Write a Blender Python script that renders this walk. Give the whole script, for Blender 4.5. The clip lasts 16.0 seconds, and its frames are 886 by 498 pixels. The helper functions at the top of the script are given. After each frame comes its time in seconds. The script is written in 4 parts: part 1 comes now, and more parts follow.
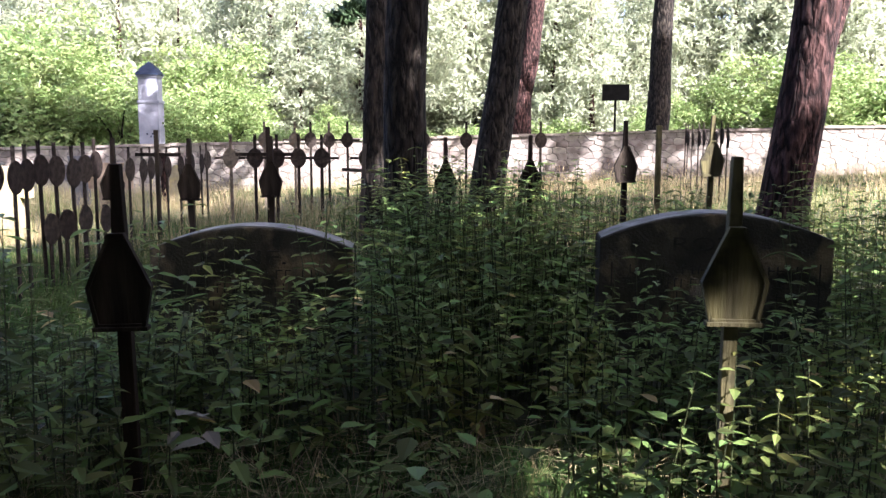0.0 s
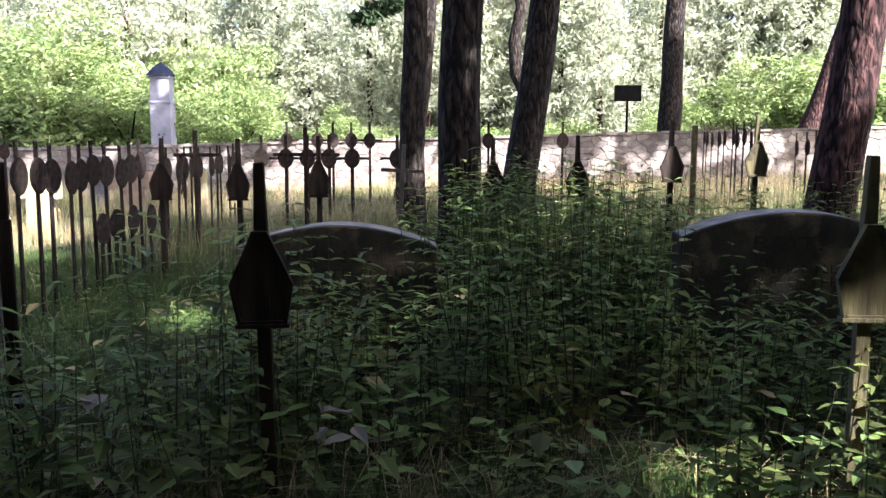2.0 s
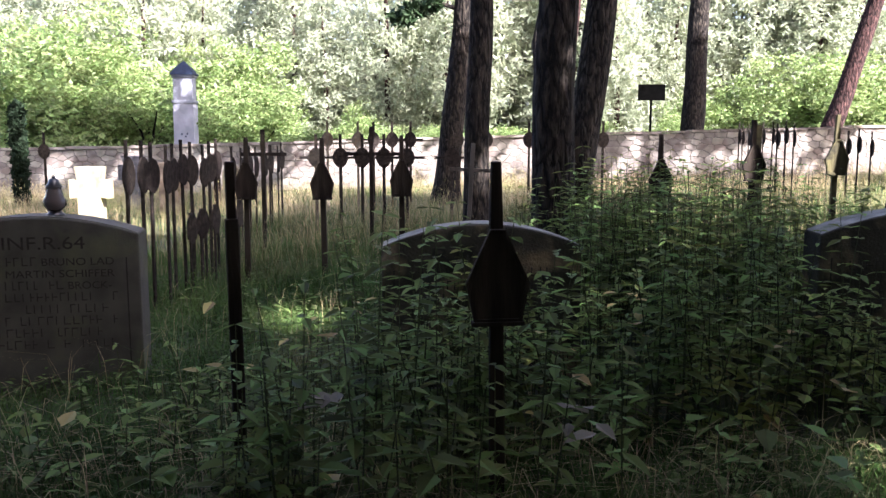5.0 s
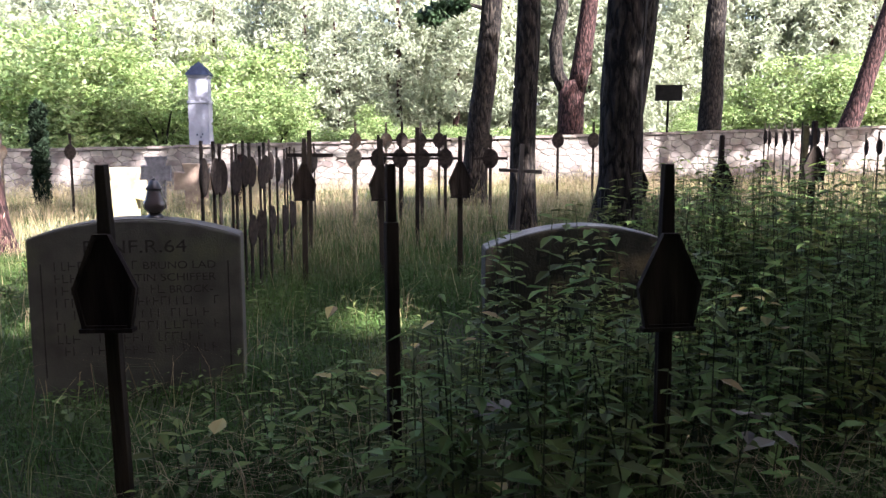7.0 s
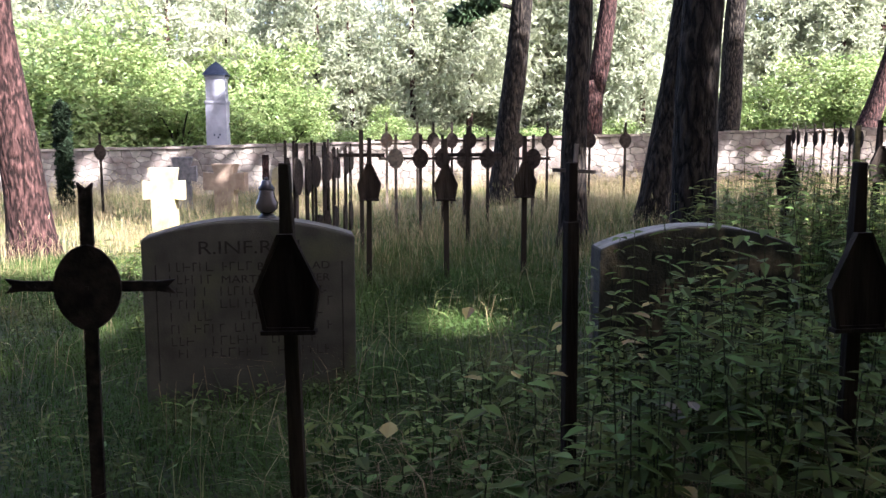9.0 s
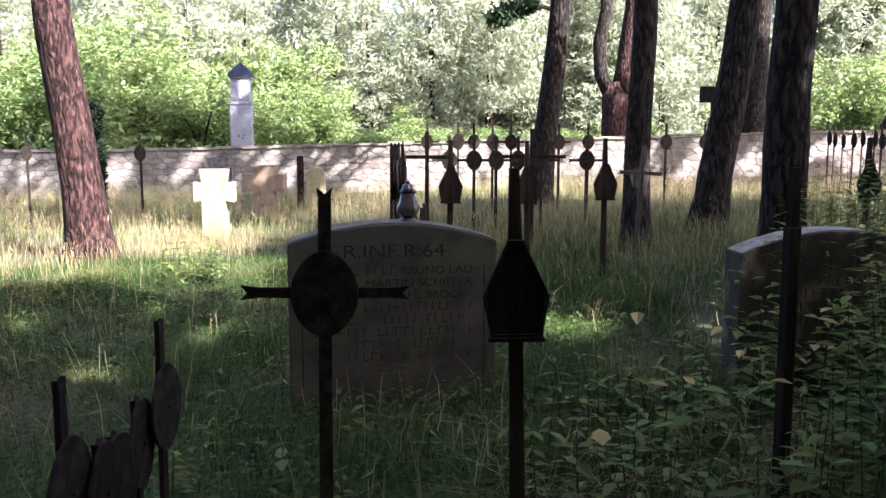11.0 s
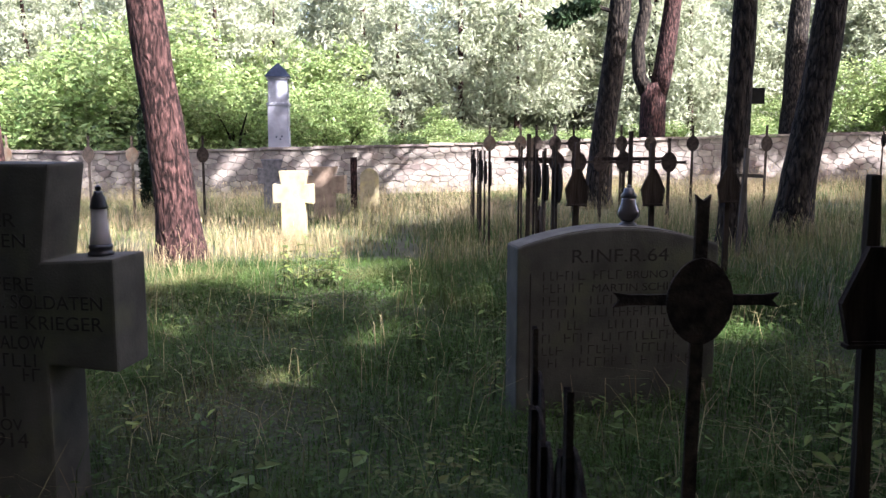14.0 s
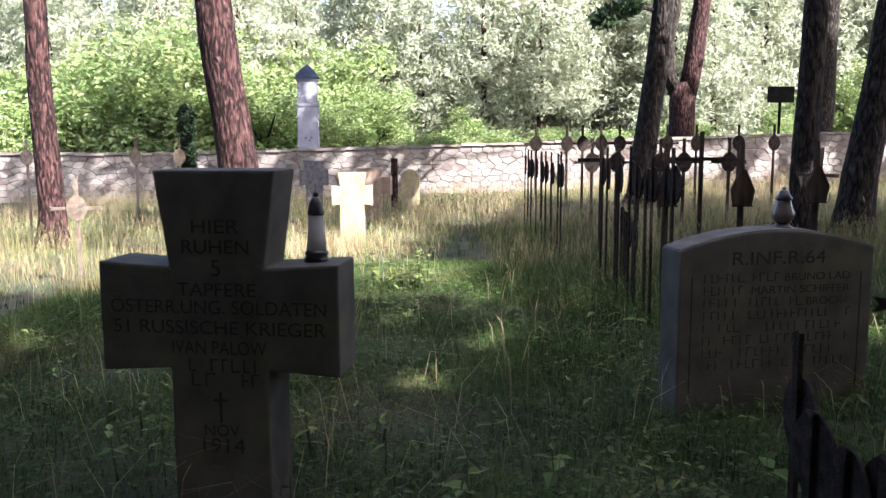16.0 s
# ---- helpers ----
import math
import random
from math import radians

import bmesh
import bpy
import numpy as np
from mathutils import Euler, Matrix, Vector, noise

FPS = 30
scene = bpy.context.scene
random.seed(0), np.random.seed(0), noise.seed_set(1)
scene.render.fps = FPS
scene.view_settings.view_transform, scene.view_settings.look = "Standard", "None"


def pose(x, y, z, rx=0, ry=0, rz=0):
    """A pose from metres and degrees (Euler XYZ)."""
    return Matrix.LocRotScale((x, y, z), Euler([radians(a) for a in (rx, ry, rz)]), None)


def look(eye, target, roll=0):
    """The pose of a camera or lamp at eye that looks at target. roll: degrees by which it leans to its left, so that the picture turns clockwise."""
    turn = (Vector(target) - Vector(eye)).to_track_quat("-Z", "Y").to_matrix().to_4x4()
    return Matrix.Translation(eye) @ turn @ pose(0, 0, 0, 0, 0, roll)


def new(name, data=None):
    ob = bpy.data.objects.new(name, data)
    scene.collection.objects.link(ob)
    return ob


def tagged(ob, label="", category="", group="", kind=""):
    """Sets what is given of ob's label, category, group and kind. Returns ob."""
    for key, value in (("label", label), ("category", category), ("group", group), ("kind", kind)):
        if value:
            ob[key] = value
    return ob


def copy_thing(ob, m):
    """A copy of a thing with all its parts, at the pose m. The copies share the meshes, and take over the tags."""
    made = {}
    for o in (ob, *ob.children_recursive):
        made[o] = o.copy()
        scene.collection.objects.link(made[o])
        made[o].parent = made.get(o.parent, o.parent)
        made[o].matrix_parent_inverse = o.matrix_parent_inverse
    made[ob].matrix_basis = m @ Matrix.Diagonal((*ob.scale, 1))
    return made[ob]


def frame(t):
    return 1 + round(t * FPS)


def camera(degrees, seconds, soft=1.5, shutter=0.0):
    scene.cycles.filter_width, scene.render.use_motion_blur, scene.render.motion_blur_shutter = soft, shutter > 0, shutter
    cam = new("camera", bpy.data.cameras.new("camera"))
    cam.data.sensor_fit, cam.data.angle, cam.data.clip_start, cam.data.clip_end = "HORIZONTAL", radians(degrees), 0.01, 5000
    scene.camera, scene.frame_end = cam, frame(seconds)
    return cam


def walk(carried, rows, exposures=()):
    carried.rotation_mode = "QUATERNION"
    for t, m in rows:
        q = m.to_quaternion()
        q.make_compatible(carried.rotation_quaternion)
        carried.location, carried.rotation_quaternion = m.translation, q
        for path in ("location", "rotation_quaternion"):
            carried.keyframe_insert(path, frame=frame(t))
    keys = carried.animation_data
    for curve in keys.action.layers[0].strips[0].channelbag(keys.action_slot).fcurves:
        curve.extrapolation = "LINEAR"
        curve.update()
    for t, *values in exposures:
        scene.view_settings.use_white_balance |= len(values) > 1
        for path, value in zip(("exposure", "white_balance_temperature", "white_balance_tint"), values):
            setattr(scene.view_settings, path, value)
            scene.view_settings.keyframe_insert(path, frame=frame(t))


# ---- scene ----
# the walk: a slow sideways glide past the graves
cam = camera(55.0, 16.0, soft=1.45, shutter=0.25)
PATH = (
    (0.0, 0.000, 0.002, 1.548, 1.379, -7.676, -0.069),
    (0.5, -0.132, -0.008, 1.545, 1.273, -7.660, -0.057),
    (1.0, -0.264, -0.023, 1.543, 1.155, -7.646, -0.057),
    (1.5, -0.399, -0.038, 1.542, 1.065, -7.631, -0.066),
    (2.0, -0.536, -0.051, 1.541, 0.968, -7.619, -0.070),
    (2.5, -0.676, -0.057, 1.540, 0.879, -7.620, -0.071),
    (3.0, -0.822, -0.063, 1.539, 0.805, -7.624, -0.071),
    (3.5, -0.972, -0.071, 1.536, 0.730, -7.636, -0.056),
    (4.0, -1.131, -0.079, 1.534, 0.652, -7.643, -0.032),
    (4.8, -1.378, -0.085, 1.537, 0.532, -7.661, -0.024),
    (5.6, -1.629, -0.077, 1.544, 0.407, -7.672, -0.039),
    (6.5, -1.918, -0.048, 1.547, 0.240, -7.661, -0.041),
    (7.0, -2.085, -0.025, 1.544, 0.135, -7.646, -0.019),
    (7.5, -2.246, -0.004, 1.542, 0.032, -7.627, -0.017),
    (8.0, -2.406, 0.010, 1.540, -0.062, -7.616, -0.018),
    (8.5, -2.585, 0.020, 1.535, -0.151, -7.613, -0.012),
    (9.0, -2.781, 0.033, 1.534, -0.224, -7.603, -0.016),
    (9.5, -2.975, 0.047, 1.539, -0.292, -7.590, -0.021),
    (10.0, -3.196, 0.054, 1.543, -0.335, -7.587, -0.037),
    (10.8, -3.527, 0.069, 1.547, -0.424, -7.567, -0.067),
    (11.6, -3.859, 0.080, 1.549, -0.520, -7.543, -0.103),
    (12.5, -4.242, 0.091, 1.554, -0.650, -7.528, -0.115),
    (13.0, -4.459, 0.097, 1.558, -0.746, -7.523, -0.104),
    (13.5, -4.676, 0.101, 1.562, -0.810, -7.527, -0.095),
    (14.0, -4.891, 0.106, 1.566, -0.836, -7.536, -0.101),
    (14.5, -5.119, 0.110, 1.571, -0.860, -7.552, -0.081),
    (15.0, -5.347, 0.109, 1.577, -0.876, -7.564, -0.026),
    (15.5, -5.557, 0.110, 1.584, -0.875, -7.562, 0.062),
    (16.0, -5.774, 0.114, 1.589, -0.884, -7.564, 0.182),
)
walk(cam, [(t, pose(x, y, z, 90 + tilt, lean, turn)) for t, x, y, z, turn, tilt, lean in PATH], exposures=[(0.0, 3.2, 6050, 23), (9.0, 3.13, 6050, 23), (16.0, 2.92, 6050, 23)])

# ---- sky and sun ----
SUN_WAY = Vector((0.73, -0.68, 0.0)).normalized()
SUN_UP = radians(42)
world = bpy.data.worlds.new("sky")
scene.world = world
world.use_nodes = True
wn = world.node_tree.nodes
sky = wn.new("ShaderNodeTexSky")
sky.sky_type = "NISHITA"
sky.sun_disc = False
sky.sun_elevation = SUN_UP
sky.sun_rotation = math.atan2(SUN_WAY.x, SUN_WAY.y)
sky.air_density, sky.dust_density, sky.ozone_density = 0.6, 4.0, 0.6
wn["Background"].inputs["Strength"].default_value = 0.15
world.node_tree.links.new(sky.outputs["Color"], wn["Background"].inputs["Color"])
sun_data = bpy.data.lights.new("sun", "SUN")
sun_data.energy, sun_data.angle, sun_data.color = 5.0, radians(0.6), (1.0, 0.97, 0.93)
sun = new("sun", sun_data)
TO_SUN = Vector((SUN_WAY.x * math.cos(SUN_UP), SUN_WAY.y * math.cos(SUN_UP), math.sin(SUN_UP)))
sun.matrix_world = look(TO_SUN * 60, (0, 0, 0))


# ---- materials ----
def material(name, dark, light, scale=8.0, rough=0.85, bump=0.3, bump_scale=40.0, metal=0.0, spots=None, spot_scale=2.5, spot_cut=0.55,
             stretch=(1, 1, 1), per_piece=0.0, translucent=0.0, spec=0.3):
    """Two-scale noise colour, a second stain colour, fine relief; per_piece: brightness varied by object or island."""
    m = bpy.data.materials.new(name)
    m.use_nodes = True
    nt = m.node_tree
    n, li = nt.nodes, nt.links
    bsdf = n["Principled BSDF"]
    co = n.new("ShaderNodeTexCoord")
    mp = n.new("ShaderNodeMapping")
    mp.inputs["Scale"].default_value = stretch
    li.new(co.outputs["Object"], mp.inputs["Vector"])
    tex = n.new("ShaderNodeTexNoise")
    tex.inputs["Scale"].default_value = scale
    tex.inputs["Detail"].default_value = 6
    li.new(mp.outputs["Vector"], tex.inputs["Vector"])
    ramp = n.new("ShaderNodeValToRGB")
    ramp.color_ramp.elements[0].position, ramp.color_ramp.elements[0].color = 0.34, (*dark, 1)
    ramp.color_ramp.elements[1].position, ramp.color_ramp.elements[1].color = 0.68, (*light, 1)
    li.new(tex.outputs["Fac"], ramp.inputs["Fac"])
    colour = ramp.outputs["Color"]
    if spots:
        t2 = n.new("ShaderNodeTexNoise")
        t2.inputs["Scale"].default_value = spot_scale
        t2.inputs["Detail"].default_value = 4
        li.new(co.outputs["Object"], t2.inputs["Vector"])
        r2 = n.new("ShaderNodeValToRGB")
        r2.color_ramp.elements[0].position, r2.color_ramp.elements[1].position = spot_cut - 0.06, spot_cut + 0.1
        li.new(t2.outputs["Fac"], r2.inputs["Fac"])
        mx = n.new("ShaderNodeMix")
        mx.data_type = "RGBA"
        li.new(r2.outputs["Color"], mx.inputs["Factor"])
        li.new(colour, mx.inputs["A"])
        mx.inputs["B"].default_value = (*spots, 1)
        colour = mx.outputs["Result"]
    if per_piece:
        info, geo = n.new("ShaderNodeObjectInfo"), n.new("ShaderNodeNewGeometry")
        add = n.new("ShaderNodeMath")
        li.new(info.outputs["Random"], add.inputs[0])
        li.new(geo.outputs["Random Per Island"], add.inputs[1])
        fr = n.new("ShaderNodeMath")
        fr.operation = "FRACT"
        li.new(add.outputs[0], fr.inputs[0])
        mr = n.new("ShaderNodeMapRange")
        mr.inputs["To Min"].default_value, mr.inputs["To Max"].default_value = 1 - per_piece, 1 + per_piece
        li.new(fr.outputs[0], mr.inputs["Value"])
        hs = n.new("ShaderNodeHueSaturation")
        hm = n.new("ShaderNodeMapRange")
        hm.inputs["To Min"].default_value, hm.inputs["To Max"].default_value = 0.5 - 0.06 * per_piece, 0.5 + 0.04 * per_piece
        li.new(fr.outputs[0], hm.inputs["Value"])
        li.new(hm.outputs["Result"], hs.inputs["Hue"])
        li.new(mr.outputs["Result"], hs.inputs["Value"])
        li.new(colour, hs.inputs["Color"])
        colour = hs.outputs["Color"]
    li.new(colour, bsdf.inputs["Base Color"])
    bsdf.inputs["Roughness"].default_value = rough
    bsdf.inputs["Metallic"].default_value = metal
    bsdf.inputs["Specular IOR Level"].default_value = spec
    if bump:
        t3 = n.new("ShaderNodeTexNoise")
        t3.inputs["Scale"].default_value = bump_scale
        t3.inputs["Detail"].default_value = 5
        li.new(mp.outputs["Vector"], t3.inputs["Vector"])
        bp = n.new("ShaderNodeBump")
        bp.inputs["Strength"].default_value, bp.inputs["Distance"].default_value = bump, 0.02
        li.new(t3.outputs["Fac"], bp.inputs["Height"])
        li.new(bp.outputs["Normal"], bsdf.inputs["Normal"])
    if translucent:
        tr = n.new("ShaderNodeBsdfTranslucent")
        li.new(colour, tr.inputs["Color"])
        ms = n.new("ShaderNodeMixShader")
        ms.inputs["Fac"].default_value = translucent
        li.new(bsdf.outputs["BSDF"], ms.inputs[1])
        li.new(tr.outputs["BSDF"], ms.inputs[2])
        li.new(ms.outputs["Shader"], n["Material Output"].inputs["Surface"])
    return m


SOIL = material("soil", (0.018, 0.021, 0.009), (0.045, 0.046, 0.020), 3.0, 0.95, 0.6, 30, spots=(0.028, 0.042, 0.013), spot_scale=0.9)
GRASS = material("grass_blades", (0.028, 0.058, 0.014), (0.066, 0.110, 0.028), 1.2, 0.8, 0, spec=0.08, spots=(0.125, 0.12, 0.05), spot_scale=0.7, spot_cut=0.58, per_piece=0.45, translucent=0.35)
DRY = material("dry_grass", (0.21, 0.165, 0.082), (0.40, 0.33, 0.185), 0.8, 0.8, 0, spec=0.1, spots=(0.15, 0.165, 0.06), spot_scale=0.5, spot_cut=0.56, per_piece=0.4, translucent=0.35)
NETTLE = material("nettle_leaf", (0.068, 0.102, 0.029), (0.135, 0.19, 0.055), 2.0, 0.6, 0, spec=0.15, spots=(0.155, 0.17, 0.042), spot_scale=1.3, spot_cut=0.58, per_piece=0.6, translucent=0.45)
HERB = material("herb_leaves", (0.034, 0.058, 0.018), (0.074, 0.108, 0.033), 1.4, 0.7, 0, spec=0.08, spots=(0.10, 0.11, 0.04), spot_scale=0.9, spot_cut=0.6, per_piece=0.45, translucent=0.4)
STEM = material("nettle_stem", (0.028, 0.04, 0.014), (0.06, 0.065, 0.024), 5, 0.7, 0, per_piece=0.3)
FALLEN = material("yellowed_leaf", (0.20, 0.16, 0.05), (0.36, 0.27, 0.10), 3, 0.6, 0, per_piece=0.4, translucent=0.3)
PALE_LEAF = material("pale_leaf", (0.11, 0.10, 0.07), (0.2, 0.17, 0.12), 4, 0.7, 0, per_piece=0.2, translucent=0.2)
def bark_material(name, crack, plate, light):
    """Upright plates of bark split by dark fissures."""
    m = bpy.data.materials.new(name)
    m.use_nodes = True
    n, li = m.node_tree.nodes, m.node_tree.links
    bsdf = n["Principled BSDF"]
    co, mp = n.new("ShaderNodeTexCoord"), n.new("ShaderNodeMapping")
    mp.inputs["Scale"].default_value = (1, 1, 0.3)
    li.new(co.outputs["Object"], mp.inputs["Vector"])
    warp = n.new("ShaderNodeTexNoise")
    warp.inputs["Scale"].default_value, warp.inputs["Detail"].default_value = 9, 5
    li.new(mp.outputs["Vector"], warp.inputs["Vector"])
    mixv = n.new("ShaderNodeMix")
    mixv.data_type = "VECTOR"
    mixv.inputs["Factor"].default_value = 0.14
    li.new(mp.outputs["Vector"], mixv.inputs["A"])
    li.new(warp.outputs["Color"], mixv.inputs["B"])
    vor = n.new("ShaderNodeTexVoronoi")
    vor.feature = "DISTANCE_TO_EDGE"
    vor.inputs["Scale"].default_value = 12
    li.new(mixv.outputs["Result"], vor.inputs["Vector"])
    ramp = n.new("ShaderNodeValToRGB")
    ramp.color_ramp.elements[0].position, ramp.color_ramp.elements[0].color = 0.03, (*crack, 1)
    ramp.color_ramp.elements[1].position, ramp.color_ramp.elements[1].color = 0.3, (*plate, 1)
    li.new(vor.outputs["Distance"], ramp.inputs["Fac"])
    fine = n.new("ShaderNodeTexNoise")
    fine.inputs["Scale"].default_value, fine.inputs["Detail"].default_value = 26, 6
    li.new(mp.outputs["Vector"], fine.inputs["Vector"])
    cut = n.new("ShaderNodeValToRGB")
    cut.color_ramp.elements[0].position, cut.color_ramp.elements[1].position = 0.5, 0.72
    li.new(fine.outputs["Fac"], cut.inputs["Fac"])
    mx = n.new("ShaderNodeMix")
    mx.data_type = "RGBA"
    li.new(cut.outputs["Color"], mx.inputs["Factor"])
    li.new(ramp.outputs["Color"], mx.inputs["A"])
    mx.inputs["B"].default_value = (*light, 1)
    li.new(mx.outputs["Result"], bsdf.inputs["Base Color"])
    bsdf.inputs["Roughness"].default_value = 0.95
    bsdf.inputs["Specular IOR Level"].default_value = 0.15
    hsum = n.new("ShaderNodeMath")
    hsum.operation = "MULTIPLY_ADD"
    li.new(fine.outputs["Fac"], hsum.inputs[0])
    hsum.inputs[1].default_value = 0.25
    li.new(vor.outputs["Distance"], hsum.inputs[2])
    bp = n.new("ShaderNodeBump")
    bp.inputs["Strength"].default_value, bp.inputs["Distance"].default_value = 1.0, 0.05
    li.new(hsum.outputs[0], bp.inputs["Height"])
    li.new(bp.outputs["Normal"], bsdf.inputs["Normal"])
    return m


BARK = bark_material("pine_bark", (0.003, 0.0025, 0.002), (0.023, 0.018, 0.0135), (0.046, 0.038, 0.028))
RED_BARK = bark_material("reddish_pine_bark", (0.006, 0.003, 0.0025), (0.036, 0.018, 0.015), (0.088, 0.046, 0.039))
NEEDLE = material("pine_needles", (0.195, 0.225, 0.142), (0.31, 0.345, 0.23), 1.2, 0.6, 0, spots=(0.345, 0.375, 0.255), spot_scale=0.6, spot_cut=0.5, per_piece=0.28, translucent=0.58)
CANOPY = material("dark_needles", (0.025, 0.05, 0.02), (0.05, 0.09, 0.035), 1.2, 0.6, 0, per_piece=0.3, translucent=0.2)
YEW = material("dark_conifer", (0.006, 0.011, 0.006), (0.016, 0.026, 0.013), 2, 0.8, 0, per_piece=0.3, spec=0.05)
FOLIAGE = material("shrub_leaves", (0.10, 0.153, 0.046), (0.195, 0.265, 0.090), 1.5, 0.5, 0, spots=(0.23, 0.29, 0.115), spot_scale=0.8, spot_cut=0.54, per_piece=0.4, translucent=0.5)
WOOD = material("dark_weathered_wood", (0.013, 0.0108, 0.0085), (0.038, 0.030, 0.023), 14, 0.8, 0.5, 60, stretch=(1, 1, 0.12), per_piece=0.25, spec=0.03)
# yellower, lighter version of the marker wood, with sunlight put into its colour
LIT_WOOD = material("sunlit_wood", (0.04, 0.034, 0.013), (0.105, 0.092, 0.036), 12, 0.85, 0.5, 60, stretch=(1, 1, 0.12), spots=(0.025, 0.022, 0.010), spot_scale=7, spot_cut=0.55)
GREY_WOOD = material("greyed_wood", (0.035, 0.030, 0.024), (0.075, 0.064, 0.05), 14, 0.85, 0.4, 60, stretch=(1, 1, 0.12))
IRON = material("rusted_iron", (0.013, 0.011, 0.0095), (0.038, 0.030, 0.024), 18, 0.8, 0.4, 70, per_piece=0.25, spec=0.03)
# lighter copy of the rusted iron, for crosses whose sunlight is painted on
LIT_IRON = material("sunlit_rusted_iron", (0.055, 0.045, 0.033), (0.14, 0.115, 0.08), 16, 0.7, 0.4, 60, spots=(0.08, 0.05, 0.03), spot_scale=6)
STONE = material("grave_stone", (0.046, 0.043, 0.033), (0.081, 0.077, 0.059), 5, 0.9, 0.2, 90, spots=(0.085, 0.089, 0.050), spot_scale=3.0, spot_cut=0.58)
# tan spots on the dark mossy stone stand for flecks of sunlight
MOSSY_FLECKED = material("mossy_sun_flecked_stone", (0.018, 0.017, 0.012), (0.048, 0.043, 0.027), 5, 0.9, 0.5, 60, spots=(0.17, 0.13, 0.068), spot_scale=3.4, spot_cut=0.58)
# two paler top colours: skylight on the stones' upper edges, put into the colour
STONE_TOP = material("skylit_stone_top_dim", (0.062, 0.058, 0.046), (0.105, 0.10, 0.08), 9, 0.9, 0.3, 70)
PALE_TOP = material("skylit_stone_top", (0.12, 0.118, 0.10), (0.24, 0.235, 0.205), 9, 0.9, 0.3, 70, spots=(0.10, 0.11, 0.06), spot_scale=5, spot_cut=0.6)
LETTER = material("engraved_letters", (0.016, 0.014, 0.010), (0.030, 0.027, 0.020), 20, 0.9, 0)
YELLOW_STONE = material("yellow_sandstone", (0.16, 0.138, 0.08), (0.27, 0.237, 0.145), 5, 0.9, 0.4, 60, spots=(0.3, 0.26, 0.12), spot_scale=4)
DARK_STONE = material("dark_granite", (0.05, 0.05, 0.055), (0.11, 0.11, 0.115), 12, 0.8, 0.3, 60)
BROWN_STONE = material("brown_sandstone", (0.14, 0.10, 0.07), (0.26, 0.20, 0.14), 6, 0.9, 0.4, 60)
RUBBLE = material("wall_stones", (0.125, 0.11, 0.09), (0.235, 0.212, 0.176), 3.5, 0.95, 0.35, 25, spots=(0.14, 0.112, 0.09), spot_scale=2.2, spot_cut=0.6, per_piece=0.3)
MORTAR = material("wall_mortar", (0.062, 0.055, 0.045), (0.105, 0.094, 0.078), 8, 0.95, 0.5, 40)
COPING = material("wall_coping", (0.12, 0.10, 0.08), (0.20, 0.175, 0.145), 5, 0.95, 0.5, 30, per_piece=0.25)
PLASTER = material("white_plaster", (0.14, 0.148, 0.168), (0.22, 0.226, 0.242), 2.5, 0.9, 0.3, 40, spots=(0.15, 0.155, 0.17), spot_scale=2.8, spot_cut=0.58)
SLATE = material("blue_slate", (0.010, 0.015, 0.028), (0.02, 0.028, 0.045), 8, 0.8, 0.3, 30, spec=0.1)
SIGN = material("dark_sign_board", (0.004, 0.004, 0.0038), (0.010, 0.010, 0.009), 8, 1.0, 0.1, 40, spec=0.0)
PLASTIC_BLACK = material("black_plastic", (0.008, 0.008, 0.009), (0.018, 0.018, 0.02), 10, 0.35, 0, spec=0.5)
PLASTIC_WHITE = material("white_candle_glass", (0.50, 0.47, 0.44), (0.66, 0.63, 0.60), 6, 0.3, 0, spec=0.5, translucent=0.3)
CLEAR = bpy.data.materials.new("lantern_glass")
CLEAR.use_nodes = True
cb = CLEAR.node_tree.nodes["Principled BSDF"]
cb.inputs["Transmission Weight"].default_value, cb.inputs["Roughness"].default_value = 0.25, 0.2
cb.inputs["Base Color"].default_value = (0.10, 0.085, 0.075, 1)
WAX = material("dark_wax", (0.03, 0.012, 0.014), (0.08, 0.03, 0.03), 10, 0.5, 0)


# ---- builders ----
def thing(name, label, category, place, group="", kind=""):
    ob = new(name)
    ob.empty_display_size = 0.1
    ob.matrix_basis = place
    return tagged(ob, label, category, group, kind)


def part(name, bm, mat, parent=None, label="", smooth=False):
    me = bpy.data.meshes.new(name)
    bm.normal_update()
    bm.to_mesh(me)
    bm.free()
    me.materials.append(mat)
    if smooth:
        for p in me.polygons:
            p.use_smooth = True
    ob = new(name, me)
    ob.parent = parent
    return tagged(ob, label)


def stuff(name, verts, faces, mat, label="", category="", parent=None, kind="stuff", smooth=False):
    me = bpy.data.meshes.new(name)
    me.from_pydata(verts, [], faces)
    me.materials.append(mat)
    if smooth:
        for p in me.polygons:
            p.use_smooth = True
    ob = new(name, me)
    ob.parent = parent
    return tagged(ob, label, category, "", kind)


def quads_mesh(name, v, mat, n=4):
    """A mesh of separate n-sided faces from an array of shape (count, n, 3)."""
    count = len(v)
    me = bpy.data.meshes.new(name)
    me.vertices.add(count * n)
    me.vertices.foreach_set("co", np.ascontiguousarray(v, dtype=np.float32).ravel())
    me.loops.add(count * n)
    me.loops.foreach_set("vertex_index", np.arange(count * n, dtype=np.int32))
    me.polygons.add(count)
    me.polygons.foreach_set("loop_start", np.arange(0, count * n, n, dtype=np.int32))
    me.update(calc_edges=True)
    me.materials.append(mat)
    return me


